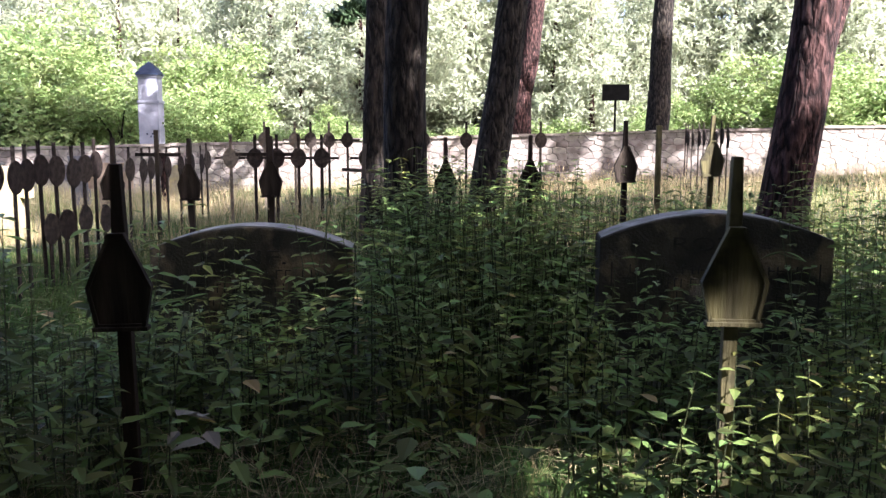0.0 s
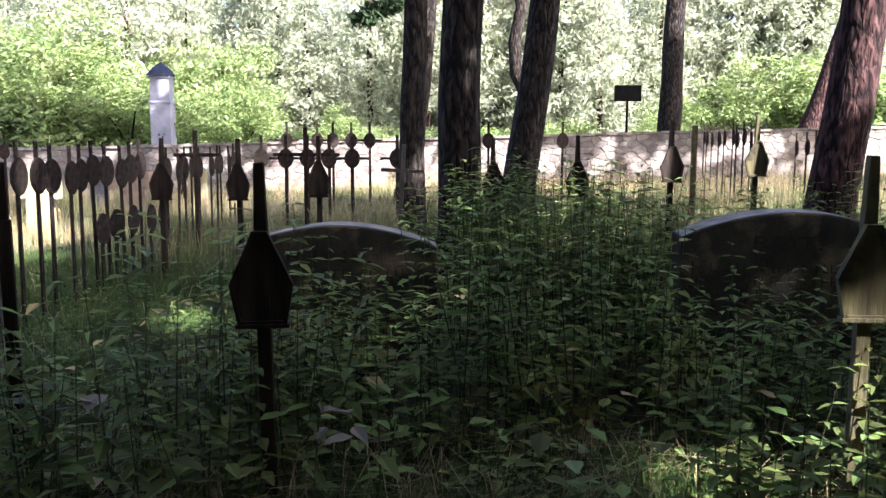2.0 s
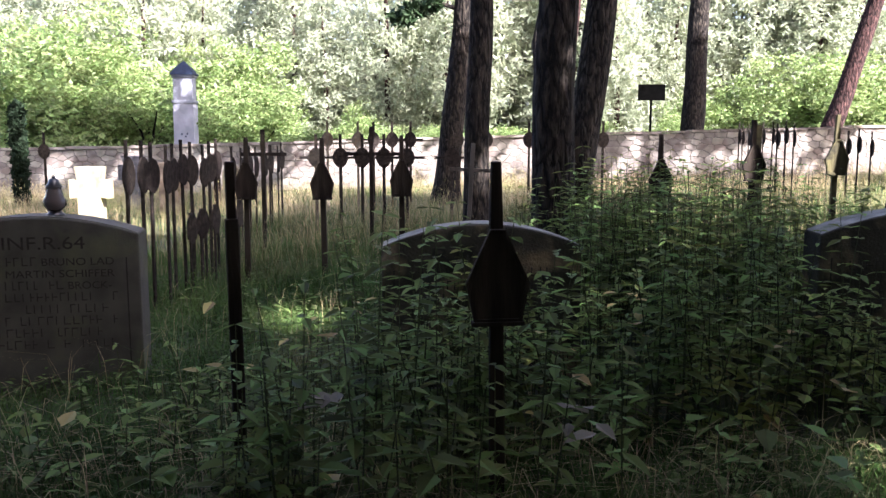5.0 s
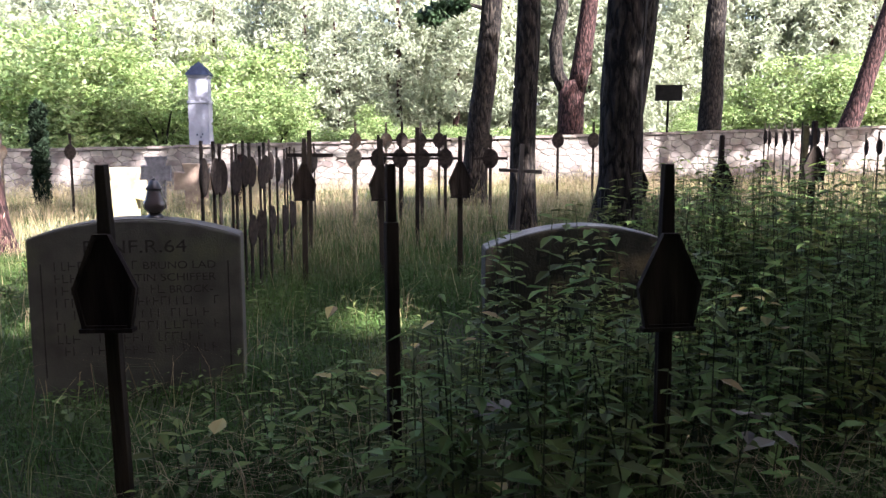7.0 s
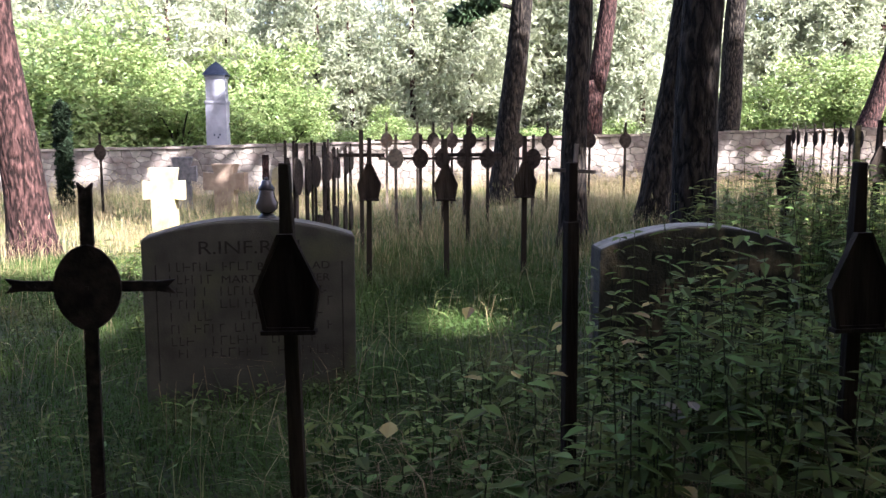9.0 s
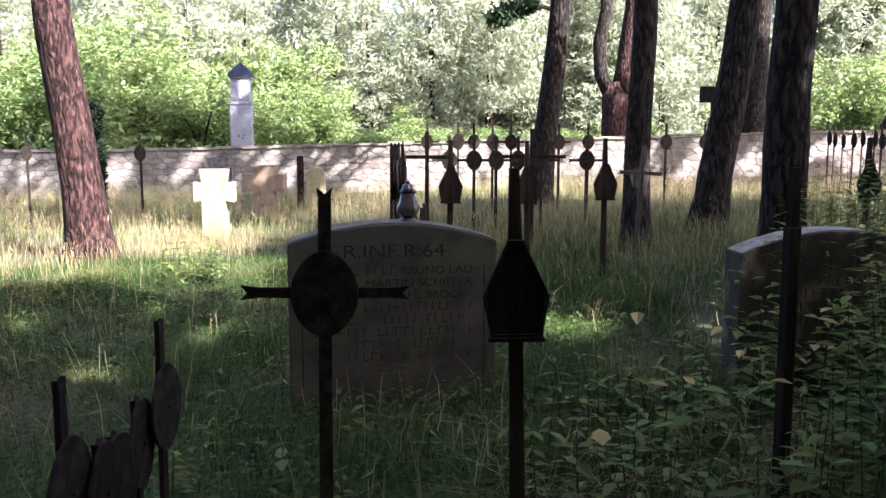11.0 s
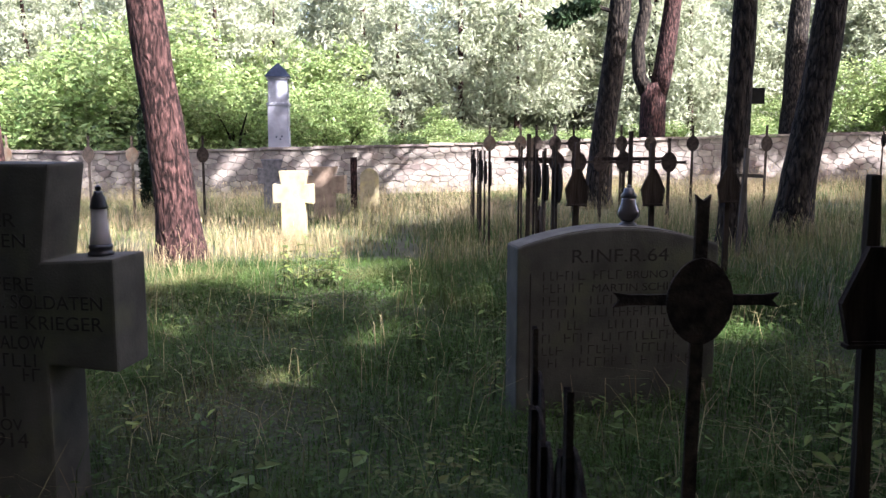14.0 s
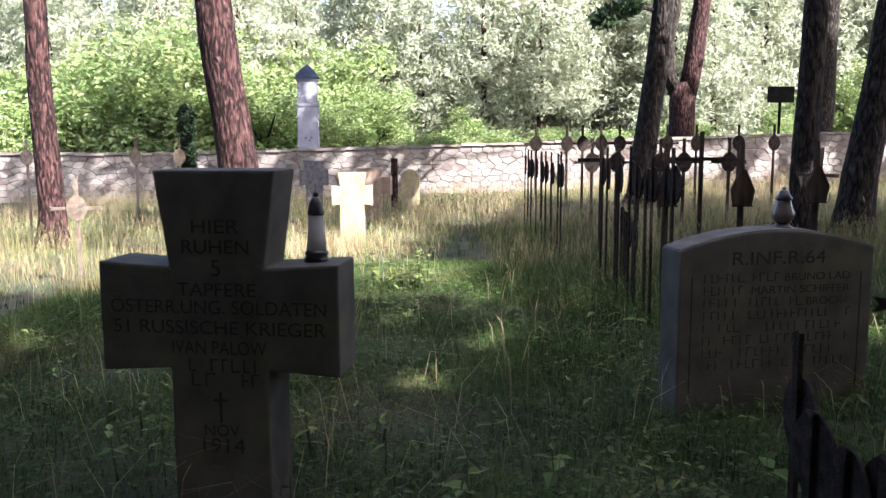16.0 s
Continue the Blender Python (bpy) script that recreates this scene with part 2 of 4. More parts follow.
def box(bm, x0, x1, y0, y1, z0, z1, bevel=0.0):
    r = bmesh.ops.create_cube(bm, size=1.0)
    bmesh.ops.transform(bm, matrix=Matrix.Translation(((x0 + x1) / 2, (y0 + y1) / 2, (z0 + z1) / 2)) @ Matrix.Diagonal((x1 - x0, y1 - y0, z1 - z0, 1)), verts=r["verts"])
    if bevel:
        edges = list({e for v in r["verts"] for e in v.link_edges})
        bmesh.ops.bevel(bm, geom=edges, offset=bevel, segments=2, affect="EDGES", profile=0.6)
    return bm


def slab(outline, y0, y1, bevel=0.006):
    """An upright plate: the outline in x and z, from y0 to y1."""
    bm = bmesh.new()
    f = bm.faces.new([bm.verts.new((x, y0, z)) for x, z in outline])
    r = bmesh.ops.extrude_face_region(bm, geom=[f])
    bmesh.ops.translate(bm, vec=(0, y1 - y0, 0), verts=[v for v in r["geom"] if isinstance(v, bmesh.types.BMVert)])
    bmesh.ops.recalc_face_normals(bm, faces=bm.faces)
    if bevel:
        sharp = [e for e in bm.edges if e.calc_face_angle(0) > 0.7]
        bmesh.ops.bevel(bm, geom=sharp, offset=bevel, segments=2, affect="EDGES", profile=0.6)
    return bm


def tube(points, radii, sides=10, rough=0.0, seed=0):
    """A tapered round stem through the points."""
    bm = bmesh.new()
    rng = random.Random(seed)
    rings = []
    up = Vector((0.31, 0.95, 0.02))
    for i, (p, r) in enumerate(zip(points, radii)):
        a, b = Vector(points[max(i - 1, 0)]), Vector(points[min(i + 1, len(points) - 1)])
        d = (b - a).normalized()
        u = d.cross(up).normalized()
        w = u.cross(d)
        ring = []
        for k in range(sides):
            an = 2 * math.pi * k / sides
            rr = r * (1 + rough * noise.noise(Vector((math.cos(an) * 2.3 + seed, math.sin(an) * 2.3, p[2] * 2.0))) + rough * 0.5 * rng.uniform(-1, 1))
            ring.append(bm.verts.new(Vector(p) + (u * math.cos(an) + w * math.sin(an)) * rr))
        rings.append(ring)
    for r0, r1 in zip(rings, rings[1:]):
        for k in range(sides):
            bm.faces.new((r0[k], r0[(k + 1) % sides], r1[(k + 1) % sides], r1[k]))
    bm.faces.new(rings[-1])
    bm.faces.new(list(reversed(rings[0])))
    bmesh.ops.recalc_face_normals(bm, faces=bm.faces)
    return bm


def lathe(profile, sides=16):
    bm = bmesh.new()
    rings = [[bm.verts.new((r * math.cos(2 * math.pi * k / sides), r * math.sin(2 * math.pi * k / sides), z)) for k in range(sides)] for r, z in profile]
    for r0, r1 in zip(rings, rings[1:]):
        for k in range(sides):
            bm.faces.new((r0[k], r0[(k + 1) % sides], r1[(k + 1) % sides], r1[k]))
    bm.faces.new(rings[-1])
    bm.faces.new(list(reversed(rings[0])))
    return bm


def smooth_step(a, b, v):
    u = np.clip((v - a) / (b - a), 0, 1)
    return u * u * (3 - 2 * u)


def ground_z(x, y):
    """Height of the ground: level in front, rising a little towards the wall on one side, with small humps."""
    x, y = np.asarray(x, float), np.asarray(y, float)
    rise = smooth_step(3.5, 9.0, y) * (0.07 + 0.028 * np.clip(x + 3.5, -9, 14))
    bumps = 0.035 * np.sin(x * 1.7 + 0.6) * np.cos(y * 1.3) + 0.025 * np.sin(x * 0.6 - y * 0.8)
    return rise + bumps * smooth_step(40, 10, np.hypot(x, y))


def gz(x, y):
    return float(ground_z(x, y))


# ---- ground ----
def build_ground():
    near = np.linspace(-22, 18, 161)
    far = np.array([60, 90, 140, 220, 400, 700])
    xs = np.concatenate([-far[::-1], [-38, -28], near, [26, 36], far])
    ys = np.concatenate([-far[::-1], [-40, -24, -14], np.linspace(-8, 28, 145), [34, 44], far])
    X, Y = np.meshgrid(xs, ys)
    Z = ground_z(X, Y)
    nx = len(xs)
    verts = np.stack([X, Y, Z], -1).reshape(-1, 3).tolist()
    faces = [(j * nx + i, j * nx + i + 1, (j + 1) * nx + i + 1, (j + 1) * nx + i) for j in range(len(ys) - 1) for i in range(nx - 1)]
    stuff("ground", verts, faces, SOIL, "brown leaf-strewn cemetery soil under grass", "ground", kind="structure", smooth=True)


build_ground()

# ---- rubble wall ----
WALL_Y, WALL_X0, WALL_X1, WALL_H = 23.4, -24.0, 26.0, 1.30


def wall_base(x):
    return 0.07 + 0.028 * min(max(x + 3.5, -9), 14)


def build_wall():
    body = bmesh.new()
    cols = [WALL_X0 + 2 * i for i in range(int((WALL_X1 - WALL_X0) / 2) + 1)]
    rows = []
    for x in cols:
        z = wall_base(x)
        rows.append([body.verts.new((x, y, zz)) for y, zz in ((WALL_Y, z - 0.3), (WALL_Y, z + WALL_H - 0.02), (WALL_Y + 0.45, z + WALL_H - 0.02), (WALL_Y + 0.45, z - 0.3))])
    for a, b in zip(rows, rows[1:]):
        for k in range(4):
            body.faces.new((a[k], b[k], b[(k + 1) % 4], a[(k + 1) % 4]))
    body.faces.new(rows[0])
    body.faces.new(list(reversed(rows[-1])))
    bmesh.ops.recalc_face_normals(body, faces=body.faces)
    wall = part("wall_north", body, MORTAR, None, "low rubble stone wall with pale mortar joints")
    tagged(wall, category="wall", kind="structure")
    return wall


wall = build_wall()


# ---- the little shrine behind the wall ----
def build_shrine():
    x, y = -9.36, 25.6
    t = thing("wayside_shrine", "white plastered wayside shrine pillar with a dark slate roof", "shrine", pose(x, y, gz(x, y), 0, 0, 4))
    part("plinth", box(bmesh.new(), -0.36, 0.36, -0.36, 0.36, -0.1, 0.35, 0.02), PLASTER, t)
    part("shaft", box(bmesh.new(), -0.30, 0.30, -0.30, 0.30, 0.35, 2.55, 0.015), PLASTER, t)
    part("ledge", box(bmesh.new(), -0.325, 0.325, -0.325, 0.325, 2.55, 2.64, 0.02), PLASTER, t)
    head = part("head", box(bmesh.new(), -0.28, 0.28, -0.28, 0.28, 2.64, 3.30, 0.015), PLASTER, t)
    niche = slab([(0.15 * math.cos(a), 0.15 * math.sin(a) + 3.0) for a in [math.pi * i / 8 for i in range(9)]] + [(-0.15, 2.72), (0.15, 2.72)], -0.288, -0.27, 0.0)
    part("niche", niche, PLASTER, head, "shallow arched niche")
    part("cornice", box(bmesh.new(), -0.315, 0.315, -0.315, 0.315, 3.30, 3.38, 0.02), PLASTER, t)
    roof = bmesh.new()
    base = [roof.verts.new((sx * 0.36, sy * 0.36, 3.38)) for sx, sy in ((-1, -1), (1, -1), (1, 1), (-1, 1))]
    mid = [roof.verts.new((sx * 0.21, sy * 0.21, 3.60)) for sx, sy in ((-1, -1), (1, -1), (1, 1), (-1, 1))]
    top = roof.verts.new((0, 0, 3.80))
    roof.faces.new(list(reversed(base)))
    for k in range(4):
        roof.faces.new((base[k], base[(k + 1) % 4], mid[(k + 1) % 4], mid[k]))
        roof.faces.new((mid[k], mid[(k + 1) % 4], top))
    part("roof", roof, SLATE, t, "dark blue slate pyramid roof")
    for dx, dz in ((-0.06, 1.62), (0.05, 1.55), (0.1, 1.63)):
        part("anchor_hole", box(bmesh.new(), dx - 0.02, dx + 0.02, -0.306, -0.29, dz, dz + 0.05), SLATE, t)


build_shrine()


# ---- grave markers ----
def shield_marker(place, label, wood, height=1.46, group="shield markers", shield=None, lean=0.0):
    """A wooden grave post with a tall shield, pointed at the top and narrowing to the foot."""
    t = thing("grave_marker", label, "grave marker", place @ pose(0, 0, 0, 0, lean, 0), group)
    h = height - 0.6
    part("post", slab([(-0.029, -0.15), (0.029, -0.15), (0.025, height - 0.25), (0.018, height), (-0.018, height), (-0.025, height - 0.25)], -0.005, 0.04, 0.004), wood, t)
    out = [(0.028, h + 0.35), (0.119, h + 0.15), (0.09, h), (-0.09, h), (-0.119, h + 0.15), (-0.028, h + 0.35)]
    part("shield", slab(out, -0.03, -0.006, 0.004), shield or wood, t)
    rim = bmesh.new()
    for (xa, za), (xb, zb) in zip(out, out[1:] + out[:1]):
        d = Vector((xb - xa, 0, zb - za))
        nrm = Vector((-d.z, 0, d.x)).normalized() * 0.014
        cs = [Vector((xa, 0, za)), Vector((xb, 0, zb)), Vector((xb, 0, zb)) - nrm, Vector((xa, 0, za)) - nrm]
        vs = [rim.verts.new((c.x, yy, c.z)) for yy in (-0.042, -0.028) for c in cs]
        for f in ((0, 1, 2, 3), (7, 6, 5, 4), (0, 4, 5, 1), (1, 5, 6, 2), (2, 6, 7, 3), (3, 7, 4, 0)):
            rim.faces.new([vs[i] for i in f])
    bmesh.ops.recalc_face_normals(rim, faces=rim.faces)
    part("rim", rim, wood, t)
    part("foot_ledge", box(bmesh.new(), -0.1, 0.1, -0.05, 0.0, h - 0.012, h + 0.004, 0.003), wood, t)
    return t


def disc_cross(place, label, mat, height=1.42, arms=0.29, group="disc crosses", lean=0.0, wide=0.115, drop=0.36):
    """A flat iron cross with forked ends and an upright oval plate over its middle."""
    t = thing("grave_cross", label, "grave cross", place @ pose(0, 0, 0, 0, lean, 0), group)
    c = height - drop
    part("upright", slab([(-0.024, -0.15), (0.024, -0.15), (0.022, height - 0.03), (0.027, height), (0.0, height - 0.022), (-0.027, height), (-0.022, height - 0.03)], -0.006, 0.012, 0.002), mat, t)
    if arms:
        part("crossbar", slab([(-arms, c + 0.026), (-arms + 0.025, c), (-arms, c - 0.026), (-arms + 0.06, c - 0.018), (0, c - 0.02), (arms - 0.06, c - 0.018),
                               (arms, c - 0.026), (arms - 0.025, c), (arms, c + 0.026), (arms - 0.06, c + 0.018), (0, c + 0.02), (-arms + 0.06, c + 0.018)], 0.0135, 0.026, 0.002), mat, t)
    oval = []
    for i in range(28):
        a = 2 * math.pi * i / 28
        k = 1.0 + 0.10 * abs(math.sin(a)) ** 3
        oval.append((wide * math.cos(a), c + 0.135 * math.sin(a) * k))
    part("name_plate", slab(oval, -0.02, -0.008, 0.003), mat, t)
    part("rivet", box(bmesh.new(), -0.006, 0.006, -0.026, -0.019, c - 0.006, c + 0.006, 0.002), mat, t)
    return t


DARK_SHIELD = "dark weathered wooden grave marker with a shield board"
# the near row
shield_marker(pose(0.985, 3.09, gz(1.01, 3.09), 0, 0, -3), "wooden shield grave marker among nettles, painted yellow for sunlight", LIT_WOOD, 1.51)
shield_marker(pose(-1.255, 3.08, gz(-1.25, 3.08), 0, 0, 5), "dark wooden grave marker before an arched stone, among nettles", WOOD, 1.415, lean=-0.6)
p = thing("grave_post", "plain dark wooden grave post among nettles", "grave post", pose(-2.28, 3.2, gz(-2.28, 3.2), 0, -0.5, 20))
part("post", box(bmesh.new(), -0.025, 0.025, -0.022, 0.022, -0.15, 1.20, 0.006), WOOD, p)
part("tip", box(bmesh.new(), -0.018, 0.018, -0.016, 0.016, 1.20, 1.42, 0.004), WOOD, p)
shield_marker(pose(-3.305, 3.06, gz(-3.30, 3.06), 0, 0, -2), "dark wooden grave marker leaning slightly before a grave stone", WOOD, 1.435, lean=-1.2)
disc_cross(pose(-3.995, 2.92, gz(-3.985, 2.92), 0, 0, 3), "black iron grave cross with an oval plate and forked ends", IRON, 1.355, lean=0.5)
for yy, hh, turn, drop in ((2.12, 0.90, 92, 0.30), (2.32, 0.67, 95, 0.15), (2.5, 0.63, 88, 0.15), (2.70, 0.67, 94, 0.15), (2.86, 0.89, 89, 0.30)):
    disc_cross(pose(-4.55 + 0.02 * math.sin(yy * 9), yy, gz(-4.55, yy), 0, 0, turn), "short dark oval-plated grave marker in a tight row", IRON, hh, 0.0, "tight row of short markers", 1.5 * math.sin(yy * 7), 0.14, drop)
# the second row of shields
for xx, yy, zz, mat in ((-3.48, 8.37, 0.91, WOOD), (-2.71, 8.42, 0.905, WOOD), (-1.93, 8.53, 0.93, WOOD), (-0.17, 8.5, 0.92, WOOD),
                        (0.655, 8.46, 0.94, WOOD), (1.61, 8.56, 1.085, WOOD), (2.495, 8.70, 1.14, LIT_WOOD)):
    shield_marker(pose(xx, yy, gz(xx, yy), 0, 0, random.uniform(-6, 6)), DARK_SHIELD + " in tall grass" if mat is WOOD else "sunlit wooden grave marker with a shield board in dry grass",
                  mat, zz - gz(xx, yy) + 0.6, "second row of shield markers", lean=random.uniform(-1, 1))


def side_row(start, end, n, top, label, group, mat=IRON, drop=0.28, wide=0.125, facing=85):
    for i in range(n):
        u = i / max(n - 1, 1)
        xx = start[0] + (end[0] - start[0]) * u + random.uniform(-0.03, 0.03)
        yy = start[1] + (end[1] - start[1]) * u + random.uniform(-0.04, 0.04)
        disc_cross(pose(xx, yy, gz(xx, yy), 0, 0, facing + random.uniform(-6, 6)), label, mat, top - gz(xx, yy) + random.uniform(-0.04, 0.03), 0.0, group, random.uniform(-1.5, 1.5), wide, drop)


side_row((-3.95, 6.5), (-3.96, 9.05), 10, 1.47, "dark oval-plated iron grave marker in a receding row", "receding row of tall markers", wide=0.148, facing=88)
side_row((-3.9, 7.9), (-3.75, 9.1), 5, 0.82, "low dark oval-plated grave marker sunk in grass", "receding row of low markers", drop=0.15, wide=0.14)
side_row((-4.17, 10.5), (-4.2, 14.0), 10, 1.40, "dark oval-plated iron grave marker far down the row", "far receding row of markers", wide=0.14, facing=88)
side_row((4.6, 15.0), (4.6, 18.0), 9, 1.78, "dark oval-plated grave marker in sunlit dry grass", "receding row before the wall")
side_row((5.75, 14.6), (5.75, 15.9), 4, 1.62, "small oval-plated grave marker in dry grass", "short row before the wall")
for xx in (-3.42, -3.06, -2.74, -2.42, -2.08, -1.42):
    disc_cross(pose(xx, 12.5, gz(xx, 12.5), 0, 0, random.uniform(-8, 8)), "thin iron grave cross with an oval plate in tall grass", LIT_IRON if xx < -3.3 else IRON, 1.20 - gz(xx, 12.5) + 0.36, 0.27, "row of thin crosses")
for xx in (-3.78, -3.2, -2.9, -2.55, -2.2, -1.3, -0.75, 0.05, 0.72, 1.45):
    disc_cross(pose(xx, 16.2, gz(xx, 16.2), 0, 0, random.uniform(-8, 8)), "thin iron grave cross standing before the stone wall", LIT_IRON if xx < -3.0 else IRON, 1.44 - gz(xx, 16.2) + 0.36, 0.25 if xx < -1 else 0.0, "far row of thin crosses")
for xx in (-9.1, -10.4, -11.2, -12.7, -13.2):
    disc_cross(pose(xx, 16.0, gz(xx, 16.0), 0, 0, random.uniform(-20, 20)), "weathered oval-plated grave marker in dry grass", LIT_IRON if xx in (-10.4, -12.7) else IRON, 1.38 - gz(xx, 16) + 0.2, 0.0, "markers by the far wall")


def wooden_cross(x, y, height, arm_z, arm, mat, label, lean=0.0, turn=0.0, width=0.05):
    t = thing("wooden_cross", label, "grave cross", pose(x, y, gz(x, y), 0, lean, turn))
    part("upright", box(bmesh.new(), -width / 2, width / 2, -0.02, 0.02, -0.15, height, 0.005), mat, t)
    if arm:
        part("crossbar", box(bmesh.new(), -arm, arm, 0.021, 0.046, arm_z - 0.022, arm_z + 0.022, 0.005), mat, t)
    return t


wooden_cross(2.42, 10.7, 1.45, 0, 0, LIT_WOOD, "bare sunlit wooden grave post in dry grass", width=0.07)
wooden_cross(-3.72, 10.3, 1.50, 1.20, 0.28, WOOD, "dark slender wooden grave cross in grass")
wooden_cross(-1.24, 10.1, 1.35, 1.03, 0.26, GREY_WOOD, "grey wooden cross before a pine trunk", 3, 5)
wooden_cross(-2.43, 10.6, 1.52, 1.18, 0.42, WOOD, "dark wooden grave cross with a long crossbar")
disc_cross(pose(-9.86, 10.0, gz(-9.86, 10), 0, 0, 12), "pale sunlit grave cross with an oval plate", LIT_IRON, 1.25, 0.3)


# ---- grave stones ----
def lettering(text, size, x, z, y, parent, width=None, mat=LETTER):
    cu = bpy.data.curves.new("lettering", "FONT")
    cu.body, cu.size, cu.align_x, cu.extrude = text, size, "CENTER", 0.0012
    tmp = bpy.data.objects.new("lettering", cu)
    scene.collection.objects.link(tmp)
    me = bpy.data.meshes.new_from_object(tmp.evaluated_get(bpy.context.evaluated_depsgraph_get()))
    bpy.data.objects.remove(tmp)
    me.materials.clear()
    me.materials.append(mat)
    ob = tagged(new("lettering", me), kind="stuff")
    ob.parent = parent
    w = max(v.co.x for v in me.vertices) - min(v.co.x for v in me.vertices)
    s = width / w if width else 1.0
    ob.matrix_basis = pose(x, y, z, 90) @ Matrix.Diagonal((s, 1, 1, 1))
    return ob


def worn_line(x0, x1, z, h, y, parent, rng):
    """A line of lettering too worn to read: short dark strokes."""
    bm = bmesh.new()
    x = x0
    while x < x1:
        w = rng.uniform(0.4, 0.8) * h
        if rng.random() < 0.82:
            box(bm, x, x + h * 0.12, y - 0.001, y + 0.002, z, z + h)
            if rng.random() < 0.6:
                k = rng.choice((0.0, 0.44, 0.88))
                box(bm, x + h * 0.12, x + w, y - 0.001, y + 0.002, z + h * k, z + h * (k + 0.12))
        x += w + h * 0.28
    return tagged(part("worn_lettering", bm, LETTER, parent), kind="stuff")


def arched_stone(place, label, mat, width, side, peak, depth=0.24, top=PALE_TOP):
    t = thing("grave_stone", label, "grave stone", place, "arched grave stones")
    half = width / 2
    out = [(-half, -0.2), (half, -0.2), (half, side)]
    out += [(half * (1 - 2 * i / 16), side + 0.02 + (peak - side - 0.02) * (1 - (1 - 2 * i / 16) ** 2)) for i in range(17)]
    out.append((-half, side))
    bm = slab(out, 0.0, depth, 0.012)
    part("slab", bm, mat, t)
    # strip along the arch, painted paler to imitate skylight on its top
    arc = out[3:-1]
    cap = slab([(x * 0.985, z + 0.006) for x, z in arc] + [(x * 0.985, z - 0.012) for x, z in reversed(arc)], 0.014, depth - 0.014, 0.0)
    part("skylit_top", cap, top, t, "upper edge painted pale as if lit by the sky")
    frame_z = side - 0.12
    for xa, xb, za, zb in ((-half + 0.07, -half + 0.078, 0.15, frame_z), (half - 0.078, half - 0.07, 0.15, frame_z)):
        part("border_groove", box(bmesh.new(), xa, xb, -0.002, 0.004, za, zb), LETTER, t)
    return t


rng = random.Random(7)
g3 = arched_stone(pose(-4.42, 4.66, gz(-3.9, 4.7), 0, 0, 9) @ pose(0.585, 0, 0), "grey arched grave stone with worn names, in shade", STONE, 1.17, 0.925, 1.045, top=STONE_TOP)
lettering("R.INF.R.64", 0.105, 0, 0.86, -0.002, g3, 0.56)
lettering("BRUNO LAD", 0.062, 0.24, 0.765, -0.002, g3, 0.40)
lettering("MARTIN SCHIFFER", 0.062, 0.14, 0.695, -0.002, g3, 0.60)
lettering("BROCK-", 0.062, 0.30, 0.625, -0.002, g3, 0.24)
worn_line(-0.44, 0.0, 0.765, 0.05, -0.002, g3, rng)
worn_line(-0.44, -0.2, 0.695, 0.05, -0.002, g3, rng)
worn_line(-0.44, 0.12, 0.625, 0.05, -0.002, g3, rng)
for k in range(5):
    worn_line(-0.44, 0.44 - 0.06 * (k % 2), 0.555 - 0.07 * k, 0.05, -0.002, g3, rng)
g2 = arched_stone(pose(-1.25, 4.95, gz(-1.25, 5), 0, 0, 3), "mossy arched grave stone half hidden by nettles", MOSSY_FLECKED, 1.20, 0.84, 0.99)
lettering("R.INF.", 0.12, -0.05, 0.77, -0.002, g2, 0.5)
for k in range(4):
    worn_line(-0.42, 0.42, 0.68 - 0.08 * k, 0.055, -0.002, g2, rng)
g1 = arched_stone(pose(1.50, 5.05, gz(1.5, 5.05), 0, 0, -4), "broad mossy arched grave stone behind nettles", MOSSY_FLECKED, 1.36, 0.87, 1.04, 0.3)
lettering("ROT.", 0.12, -0.05, 0.82, -0.002, g1, 0.4)
for k in range(4):
    worn_line(-0.5, 0.5, 0.68 - 0.08 * k, 0.055, -0.002, g1, rng)


def stone_cross(place, label, mat, h, arm, zc, ah, sw, depth, flare, group=""):
    """A stone cross whose limbs widen to their ends."""
    t = thing("stone_cross", label, "grave cross", place, group)
    s, f = sw / 2, flare
    out = [(s, -0.2), (s, zc - ah / 2 + 0.02), (arm, zc - ah / 2), (arm, zc + ah / 2), (s - f * 0.2, zc + ah / 2 - f * 0.4), (s + f, h), (-s - f, h), (-s + f * 0.2, zc + ah / 2 - f * 0.4),
           (-arm, zc + ah / 2), (-arm, zc - ah / 2), (-s, zc - ah / 2 + 0.02), (-s, -0.2)]
    part("cross_body", slab(out, 0.0, depth, 0.012), mat, t)
    return t


cross = stone_cross(pose(-6.635, 3.50, gz(-6.6, 3.5), 0, 0, -9), "large grey stone grave cross with engraved lines, in shade", STONE, 1.475, 0.505, 0.875, 0.46, 0.42, 0.26, 0.045)
for text, size, z, w in (("HIER", 0.08, 1.224, 0.20), ("RUHEN", 0.08, 1.142, 0.28), ("5", 0.10, 1.05, 0), ("TAPFERE", 0.08, 0.968, 0.33), ("\u00d6STERR.UNG. SOLDATEN", 0.08, 0.896, 0.91),
                         ("51 RUSSISCHE KRIEGER", 0.08, 0.812, 0.90), ("IVAN PALOW", 0.08, 0.729, 0.40), ("NOV", 0.07, 0.385, 0.15), ("1914", 0.09, 0.313, 0.18)):
    lettering(text, size, 0.0, z, -0.002, cross, w or None)
worn_line(-0.13, 0.15, 0.655, 0.055, -0.002, cross, rng)
worn_line(-0.12, 0.16, 0.595, 0.055, -0.002, cross, rng)
part("engraved_cross", box(box(bmesh.new(), -0.006, 0.006, -0.002, 0.003, 0.44, 0.57), -0.03, 0.03, -0.0025, 0.002, 0.53, 0.541), LETTER, cross)

